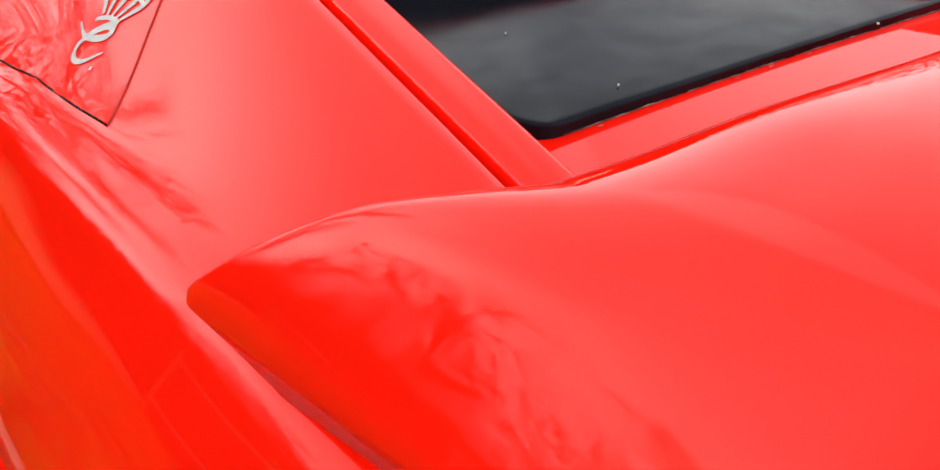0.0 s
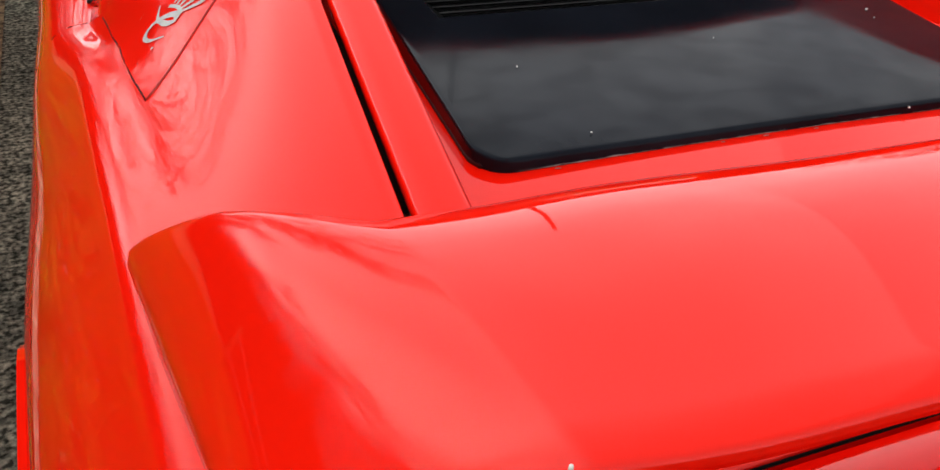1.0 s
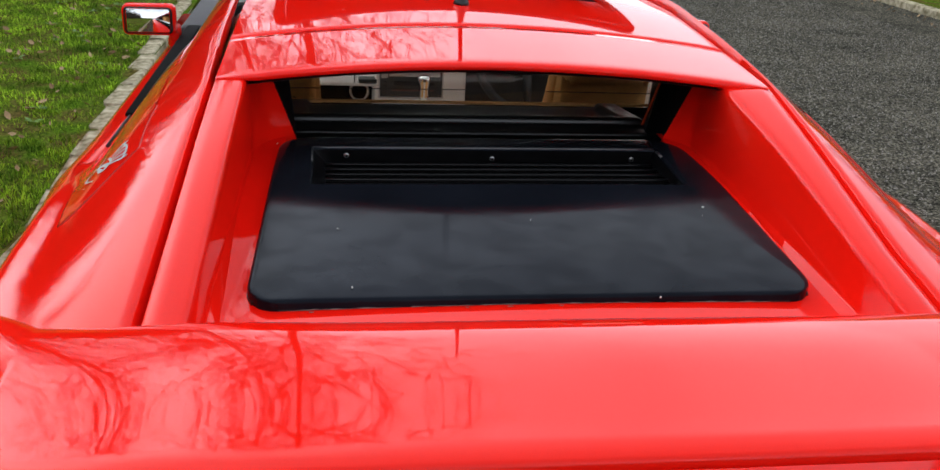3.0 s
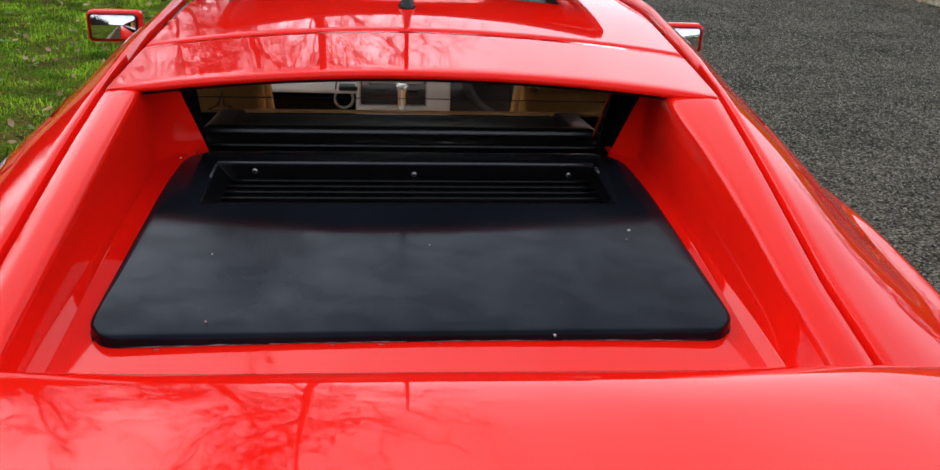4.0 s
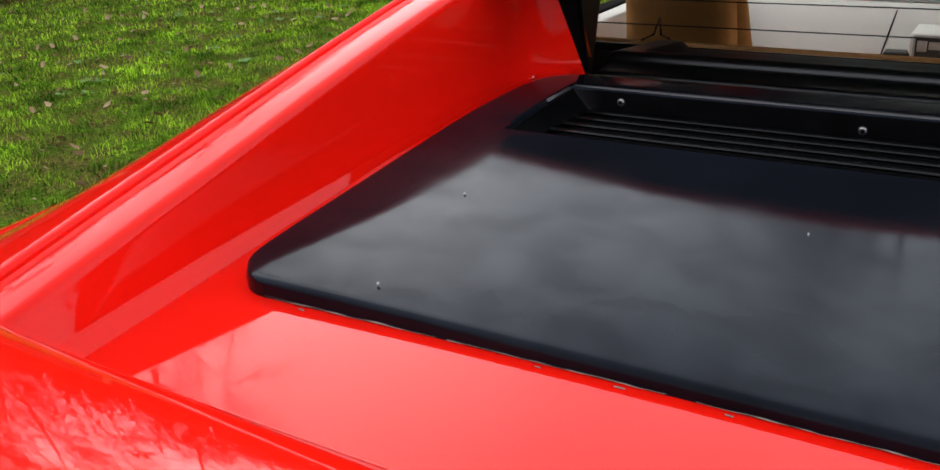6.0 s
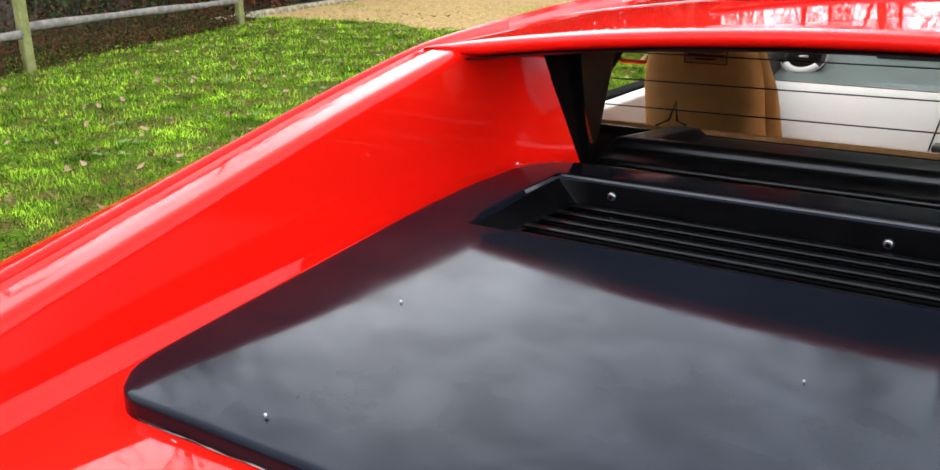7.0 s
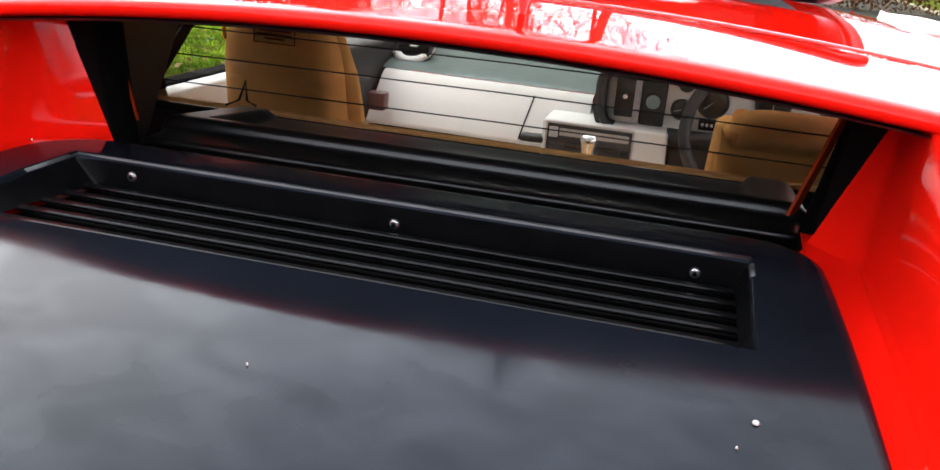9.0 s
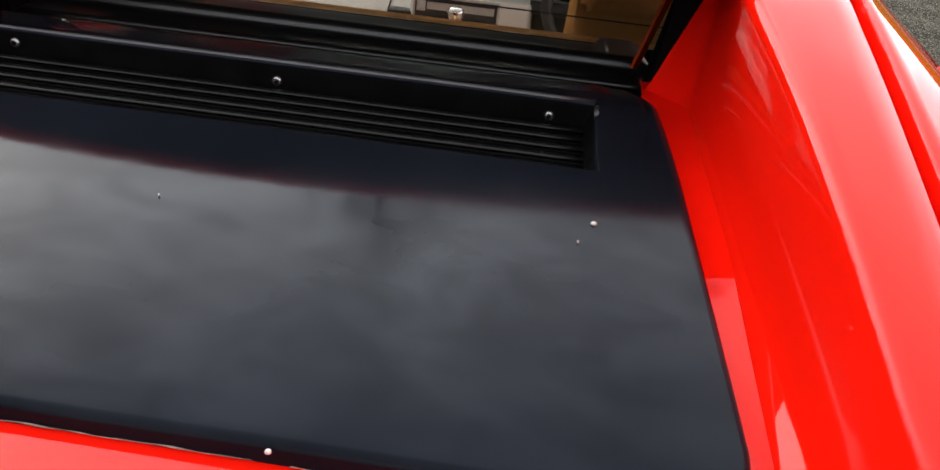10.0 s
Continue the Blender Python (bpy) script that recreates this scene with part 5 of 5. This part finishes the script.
stuff("kerb_weeds", V, Fc, GRASS, "low green weeds growing along the kerb", "weeds")


def road_chips():
    r = random.Random(21)
    V, Fc = [], []
    for i in range(60000):
        x = 0.9 + 4.6 * r.random() ** 1.5
        y = r.uniform(0.6, 10)
        s = r.uniform(0.002, 0.0085)
        k = len(V)
        z = 0.003 + 0.004 * noise.noise((x * 0.4, y * 0.4, 0))
        for a in range(4):
            t = a * 1.57 + r.uniform(-0.4, 0.4)
            V.append((x + s * math.cos(t), y + s * math.sin(t), z - 0.002))
        V.append((x, y, z + s * 0.45))
        Fc += [(k + j, k + (j + 1) % 4, k + 4) for j in range(4)]
    return V, Fc


STONECHIP = material("road_stone_chip", (0.40, 0.37, 0.32), 0.9, base2=(0.06, 0.06, 0.062), scale=70)
V, Fc = road_chips()
stuff("road_chippings", V, Fc, STONECHIP, "loose pale stone chips in the asphalt", "stones")

tagged(link("gravel_path", grid_bm([[(-10.4 - 0.25 * (y - 9) + u * 6.5 + 0.25 * u * noise.noise((y * 1.3, 0, 4)), y + (0.35 * noise.noise((u * 9, 3, 1)) if y < 9.7 else 0), 0.072 + 0.02 * noise.noise((u * 4, y, 2)) - (0.05 if u > 0.99 or y < 9.7 else 0)) for u in np.linspace(0, 1, 40)] for y in np.arange(9.6, 40, 0.4)]), GRAVEL), "tan gravel drive beyond the lawn", "path", kind="structure")
edging = thing("path_edging", "pale stone edging along the gravel drive", "kerb")
edging["kind"] = "structure"
for k in range(22):
    o = new("edging_stone", meshes[k % 5])
    o.parent = edging
    yy = 8.9 + 0.62 * k
    o.location = (-10.35 - 0.245 * (yy - 8.9), yy, 0.10)
    o.scale = (0.75, 1.46, 0.8)
    o.rotation_euler = (0, 0, 0.24)

# verge across the lane
tagged(link("far_verge", grid_bm([[(x, y, 0.05) for x in (6.46, 9, 20)] for y in (-30, 10, 60)]), TURF), "grass verge across the lane", "verge", kind="structure")
tagged(link("far_kerb", box_bm(6.32, 6.46, -30, 60, -0.1, 0.08, 0.01), STONE), "pale kerb across the lane", "kerb", kind="structure")


def wood_floor():
    rows = []
    for y in np.arange(-30, 9.01, 1.5):
        edge = -8.95 - 0.38 * (y - 4.64) - 0.25 + 0.25 * noise.noise((0, y * 0.7, 1))
        edge = min(edge, -8.6)
        rows.append([(edge - u * 36, y, 0.075 + 0.05 * min(1, u * 8) + 0.05 * noise.noise((u * 20, y * 0.5, 4))) for u in (0, 0.02, 0.06, 0.12, 0.25, 0.5, 1)])
    for y in np.arange(10.5, 46, 1.5):
        edge = -10.75 - 0.25 * (y - 9)
        rows.append([(edge - u * 36, y, 0.075 + 0.05 * min(1, u * 8) + 0.05 * noise.noise((u * 20, y * 0.5, 4))) for u in (0, 0.02, 0.06, 0.12, 0.25, 0.5, 1)])
    return grid_bm(rows)


tagged(link("wood_floor", wood_floor(), WOODFLOOR), "dark leaf-strewn floor of the wood behind the fence", "ground", kind="structure")


def lane_trees():
    """Evergreen belt on the far side of the lane."""
    r = random.Random(53)
    V, Fc = [], []
    for i in range(30000):
        x, y = 8.6 + 4.5 * r.random(), -14 + 25 * r.random()
        top = 2.5 + 0.9 * noise.noise((x * 0.3, y * 0.35, 6)) - 0.4 * max(0, 9.6 - x)
        z = 0.05 + top * r.random() ** 0.8
        s = r.uniform(0.03, 0.10)
        e = Euler((r.uniform(-1.3, 1.3), r.uniform(-1.3, 1.3), r.uniform(0, 6.28))).to_matrix()
        k = len(V)
        for a, b in ((-1, 0), (0, 0.5), (1, 0), (0, -0.5)):
            q = e @ Vector((a, b, 0.15 * a * a)) * s
            V.append((x + q.x, y + q.y, z + q.z))
        Fc.append((k, k + 1, k + 2, k + 3))
    return V, Fc


V, Fc = lane_trees()
stuff("roadside_evergreens", V, Fc, HOLLY, "dark evergreen belt across the lane", "shrubs")


# ---- fence ----
def fence():
    f = thing("post_and_rail_fence", "weathered post and rail fence along the wood", "fence")
    a, b = Vector((-8.3, 4.64, 0)), Vector((-9.85, 8.72, 0))
    d = (b - a)
    for k in range(-1, 2):
        p = a + d * k
        bm = box_bm(-0.046, 0.046, -0.046, 0.046, -0.1, 1.15, 0.010)
        for v in bm.verts:
            v.co.x += 0.01 * noise.noise(v.co * 5)
        o = part("post", bm, POST, f)
        o.location = p
        if k < 1:
            for z in (0.42, 0.88):
                q = p + d
                pts = [p.lerp(q, t) + Vector((0.02 * math.sin(t * 9), 0, z + 0.03 * math.sin(t * 3.1 + z * 4))) for t in np.linspace(-0.01, 1.01, 12)]
                rings = []
                for i, c in enumerate(pts):
                    n = Vector((-d.y, d.x, 0)).normalized()
                    h = 0.040 + 0.006 * math.sin(i * 1.3 + k)
                    rings.append([c + n * (0.028 * math.cos(t)) + Vector((0, 0, h * math.sin(t))) for t in [2 * math.pi * j / 8 for j in range(8)]])
                part("rail", tube_bm(rings), WEATHERED, f)


fence()


# ---- trees ----
def branching(seed, height):
    """A bare tree: a straight trunk, rising limbs, and dense fine twigs."""
    r = random.Random(seed)
    trunkV, trunkF, twigV, twigF = [], [], [], []
    counts = (18, 7, 7, 4)
    def limb(p, d, length, rad, lev):
        V, Fc = (trunkV, trunkF) if lev < 2 else (twigV, twigF)
        n = (9, 5, 3, 2, 1)[lev]
        k = (8, 5, 3, 3, 3)[lev]
        w = (0.05, 0.13, 0.16, 0.2, 0.2)[lev]
        q, dd = p.copy(), d.copy()
        rings, tips = [], []
        for i in range(n + 1):
            t = i / n
            rr = rad * (1 - 0.8 * t) + (0.4 * rad * max(0, 1 - 9 * t) if lev == 0 else 0)
            a = dd.orthogonal().normalized()
            b = dd.cross(a)
            rings.append(len(V))
            for j in range(k):
                an = 2 * math.pi * j / k
                V.append(tuple(q + rr * (a * math.cos(an) + b * math.sin(an))))
            tips.append((q.copy(), dd.copy(), rr))
            dd = (dd + Vector((r.uniform(-w, w), r.uniform(-w, w), r.uniform(-w, w) + (0.06 if lev else 0)))).normalized()
            q = q + dd * (length / n)
        for a, b in zip(rings, rings[1:]):
            for j in range(k):
                Fc.append((a + j, a + (j + 1) % k, b + (j + 1) % k, b + j))
        if lev < 4:
            for c in range(counts[lev]):
                t = (0.24 if lev == 0 else 0.15) + (0.74 if lev == 0 else 0.85) * (c + r.random()) / counts[lev]
                i = min(n, int(t * n + 0.5))
                q2, d2, r2 = tips[i]
                az = r.uniform(0, 6.283)
                side = (d2.orthogonal().normalized() * math.cos(az) + d2.cross(d2.orthogonal().normalized()) * math.sin(az))
                nd = (d2 * r.uniform(0.5, 1.0) + side * r.uniform(0.7, 1.1)).normalized()
                ln = length * (r.uniform(0.26, 0.40) * (1.15 - 0.6 * t) if lev == 0 else r.uniform(0.38, 0.62))
                limb(q2, nd, ln, max((0.03, 0.015, 0.011, 0.009)[lev], r2 * r.uniform(0.22, 0.36)), lev + 1)
    limb(Vector((0, 0, -0.1)), Vector((r.uniform(-0.04, 0.04), r.uniform(-0.04, 0.04), 1)).normalized(), height, height * 0.0105, 0)
    def mk(nm, V, Fc):
        me = bpy.data.meshes.new(nm)
        me.from_pydata(V, [], Fc)
        me.materials.append(BARK)
        me.shade_smooth()
        return me
    return mk("trunk", trunkV, trunkF), mk("crown", twigV, twigF)


KINDS = [branching(3, 13), branching(8, 15), branching(14, 11)]
protos = []
for tr, cr in KINDS:
    t = thing("tree", "tall bare winter tree with grey-brown bark", "tree", "bare trees of the wood")
    a, b = new("trunk", tr), new("crown", cr)
    a.parent = t
    b.parent = t
    protos.append(t)
SPOTS = ((-10.8, 3.2), (-11.6, 6.4), (-12.8, 9.0), (-13.2, 1.0), (-15.5, 5.0), (-14.6, 11.5), (-17.5, 8.5), (-13.6, 15.5), (-16.5, 19.0), (-11.5, -1.5), (-10.5, -5.5), (-4.5, 17.5), (-2.6, 12.5), (-9.5, 24.0), (-19.0, 14.0), (-14.0, -4.0), (-6.0, 30.0), (-13.0, 31.0), (-20.0, 26.0), (-26.0, 17.0), (-24.0, 6.0), (-23.0, -3.0), (-16.0, 38.0), (-0.9, 13.6), (-18.0, -10.0), (-9.0, 40.0), (-12.2, 3.9), (-13.8, 6.9), (-11.2, 0.2), (-12.6, -2.6), (-15.0, 1.8), (-16.2, 11.8), (-12.4, 12.4), (-14.2, 17.0), (-14.8, 8.0), (-12.0, -7.5), (-5.5, 14.0), (-7.2, 16.5), (-3.8, 20.0), (-8.5, 20.5), (-6.5, 24.5), (-1.9, 17.0))
rt = random.Random(2)
for i, (x, y) in enumerate(SPOTS):
    m = Matrix.Translation((x, y, 0.0)) @ Matrix.Rotation(rt.uniform(0, 6.28), 4, "Z") @ Matrix.Scale(1.35 if x == -0.9 else 0.85 if y < 2 or math.hypot(x, y) > 17 else 0.95 if x > -9 else 0.74 if 6 < y < 9.5 and x > -15 else 0.62, 4)
    if i < 3:
        protos[i].matrix_basis = m
    else:
        copy_thing(protos[i % 3], m)


def thicket():
    """Brambles, evergreen shrubs and low saplings behind the fence."""
    r = random.Random(17)
    V, Fc = [], []
    for i in range(75000):
        t = r.random()
        deep = r.random()
        x = -9.4 - 1.5 * t - 9.0 * deep
        y = -12 + 44 * t + r.uniform(-2, 2)
        if y > 9.0 and x > -12.6 - 0.25 * (y - 9):
            x -= 3.6
        clump = max(0.0, noise.noise((x * 0.35, y * 0.35, 4)) + 0.35)
        h = r.random() ** 1.3 * (0.5 + (0.5 + 3.4 * clump) * min(1, deep * 2.2))
        s = r.uniform(0.014, 0.045) * (1 + deep)
        e = Euler((r.uniform(-1.2, 1.2), r.uniform(-1.2, 1.2), r.uniform(0, 6.28))).to_matrix()
        k = len(V)
        for a, b in ((-1, 0), (0, 0.5), (1, 0), (0, -0.5)):
            q = e @ Vector((a, b, 0.1 * a)) * s
            V.append((x + q.x, y + q.y, 0.03 + h + q.z))
        Fc.append((k, k + 1, k + 2, k + 3))
    return V, Fc


def hedge():
    """A beech hedge keeping its dead leaves, curving round behind the gravel drive."""
    r = random.Random(41)
    line = spline([(-11.4, 9.2, 0), (-13.2, 14.5, 0), (-10.5, 21.0, 0), (-3.5, 25.0, 0), (6.0, 27.0, 0)], 80)
    V, Fc = [], []
    for i in range(42000):
        c = line[min(79, int(r.random() * 80))]
        x, y = c.x + r.gauss(0, 0.38), c.y + r.gauss(0, 0.38)
        top = 2.0 + 0.35 * noise.noise((x * 0.6, y * 0.6, 8))
        z = 0.05 + top * r.random() ** 0.8
        s = r.uniform(0.035, 0.085)
        e = Euler((r.uniform(-1.3, 1.3), r.uniform(-1.3, 1.3), r.uniform(0, 6.28))).to_matrix()
        k = len(V)
        for a, b in ((-1, 0), (0, 0.55), (1, 0), (0, -0.55)):
            q = e @ Vector((a, b, 0.15 * a * a)) * s
            V.append((x + q.x, y + q.y, z + q.z))
        Fc.append((k, k + 1, k + 2, k + 3))
    return V, Fc


V, Fc = hedge()
stuff("beech_hedge", V, Fc, RUSSET, "russet beech hedge keeping its dead leaves", "hedge")


def fence_brush():
    """Low brambles and dead leaves heaped along the fence."""
    r = random.Random(91)
    V, Fc = [], []
    for i in range(16000):
        t = r.random()
        y = 2.2 + 7.0 * t
        x = -7.45 - 0.38 * (y - 2.4) - 1.6 * r.random() ** 1.4
        z = lawn_z(x, y) + 0.02 + r.random() ** 2 * (0.12 + 0.5 * max(0.0, noise.noise((x * 1.1, y * 1.1, 6)) + 0.15))
        s = r.uniform(0.010, 0.030)
        e = Euler((r.uniform(-1.2, 1.2), r.uniform(-1.2, 1.2), r.uniform(0, 6.28))).to_matrix()
        k = len(V)
        for a, b in ((-1, 0), (0, 0.5), (1, 0), (0, -0.5)):
            q = e @ Vector((a, b, 0.2 * a * a)) * s
            V.append((x + q.x, y + q.y, z + q.z))
        Fc.append((k, k + 1, k + 2, k + 3))
    return V, Fc


V, Fc = fence_brush()
stuff("fence_brambles", V, Fc[0::2], BRAMBLE, "low green brambles along the fence", "undergrowth")
stuff("fence_litter", V, Fc[1::2], RUSSET, "dead leaves heaped along the fence", "leaves")
V, Fc = thicket()
stuff("bramble_thicket", V, Fc[0::3], BRAMBLE, "dark green bramble undergrowth in the wood", "undergrowth")
stuff("evergreen_shrubs", V, Fc[1::3], HOLLY, "dark evergreen shrubs among the trees", "shrubs")
stuff("beech_litter", V, Fc[2::3], RUSSET, "russet dead leaves among the undergrowth", "undergrowth")


def far_wood():
    """The wood's depth: ragged upright masses far behind the first trees."""
    V, Fc = [], []
    r = random.Random(77)
    for i in range(20000):
        a = radians(-150 + 126 * r.random() if r.random() < 0.85 else -24 + 16 * r.random() ** 1.5)
        d = r.uniform(24, 46)
        x, y = d * math.sin(a) - 2, d * math.cos(a) + 4
        h = 2.5 + 8.0 * r.random() ** 1.7 + 2.5 * noise.noise((a * 9, 0, 0))
        h *= 0.55 + 0.45 * max(0.0, min(1.0, (-0.18 - a + 0.12 * noise.noise((a * 23, 1, 0))) / 0.34))
        w = r.uniform(0.015, 0.05)
        t = r.uniform(0, 3.14)
        c, s = math.cos(t) * w, math.sin(t) * w
        lx, ly = r.uniform(-1.6, 1.6), r.uniform(-1.6, 1.6)
        k = len(V)
        V += [(x - c, y - s, 0), (x + c, y + s, 0), (x + lx * 0.5 + c * 1.4, y + ly * 0.5 + s * 1.4, h * 0.6), (x + lx * 0.5 - c * 1.4, y + ly * 0.5 - s * 1.4, h * 0.6), (x + lx, y + ly, h)]
        Fc += [(k, k + 1, k + 2, k + 3), (k + 3, k + 2, k + 4)]
    return V, Fc


V, Fc = far_wood()
stuff("far_wood", V, Fc, FARWOOD, "distant brown bare wood", "wood")


def stems():
    r = random.Random(31)
    V, Fc = [], []
    for i in range(420):
        t = r.random()
        x, y = -10.2 - 2 * t - 6 * r.random(), -3 + 20 * t + r.uniform(-2, 2)
        h, lx, ly, w = r.uniform(0.8, 3.2), r.uniform(-0.4, 0.4), r.uniform(-0.4, 0.4), r.uniform(0.006, 0.022)
        k = len(V)
        for z in (0, 1):
            for a in range(3):
                V.append((x + lx * z + w * (1 - 0.7 * z) * math.cos(a * 2.09), y + ly * z + w * (1 - 0.7 * z) * math.sin(a * 2.09), h * z))
        Fc += [(k + j, k + (j + 1) % 3, k + 3 + (j + 1) % 3, k + 3 + j) for j in range(3)]
    for i in range(6500):
        x, y = -10.8 - 12 * r.random(), -22 + 27 * r.random()
        h, lx, ly, w = r.uniform(2.5, 8.0) * (1 if y < 1 else 0.7), r.uniform(-0.7, 0.7), r.uniform(-0.7, 0.7), r.uniform(0.012, 0.04)
        k = len(V)
        for z in (0, 1):
            for a in range(3):
                V.append((x + lx * z + w * (1 - 0.7 * z) * math.cos(a * 2.09), y + ly * z + w * (1 - 0.7 * z) * math.sin(a * 2.09), h * z))
        Fc += [(k + j, k + (j + 1) % 3, k + 3 + (j + 1) % 3, k + 3 + j) for j in range(3)]
    return V, Fc


V, Fc = stems()
stuff("saplings", V, Fc, BARK, "thin bare saplings in the undergrowth", "saplings")
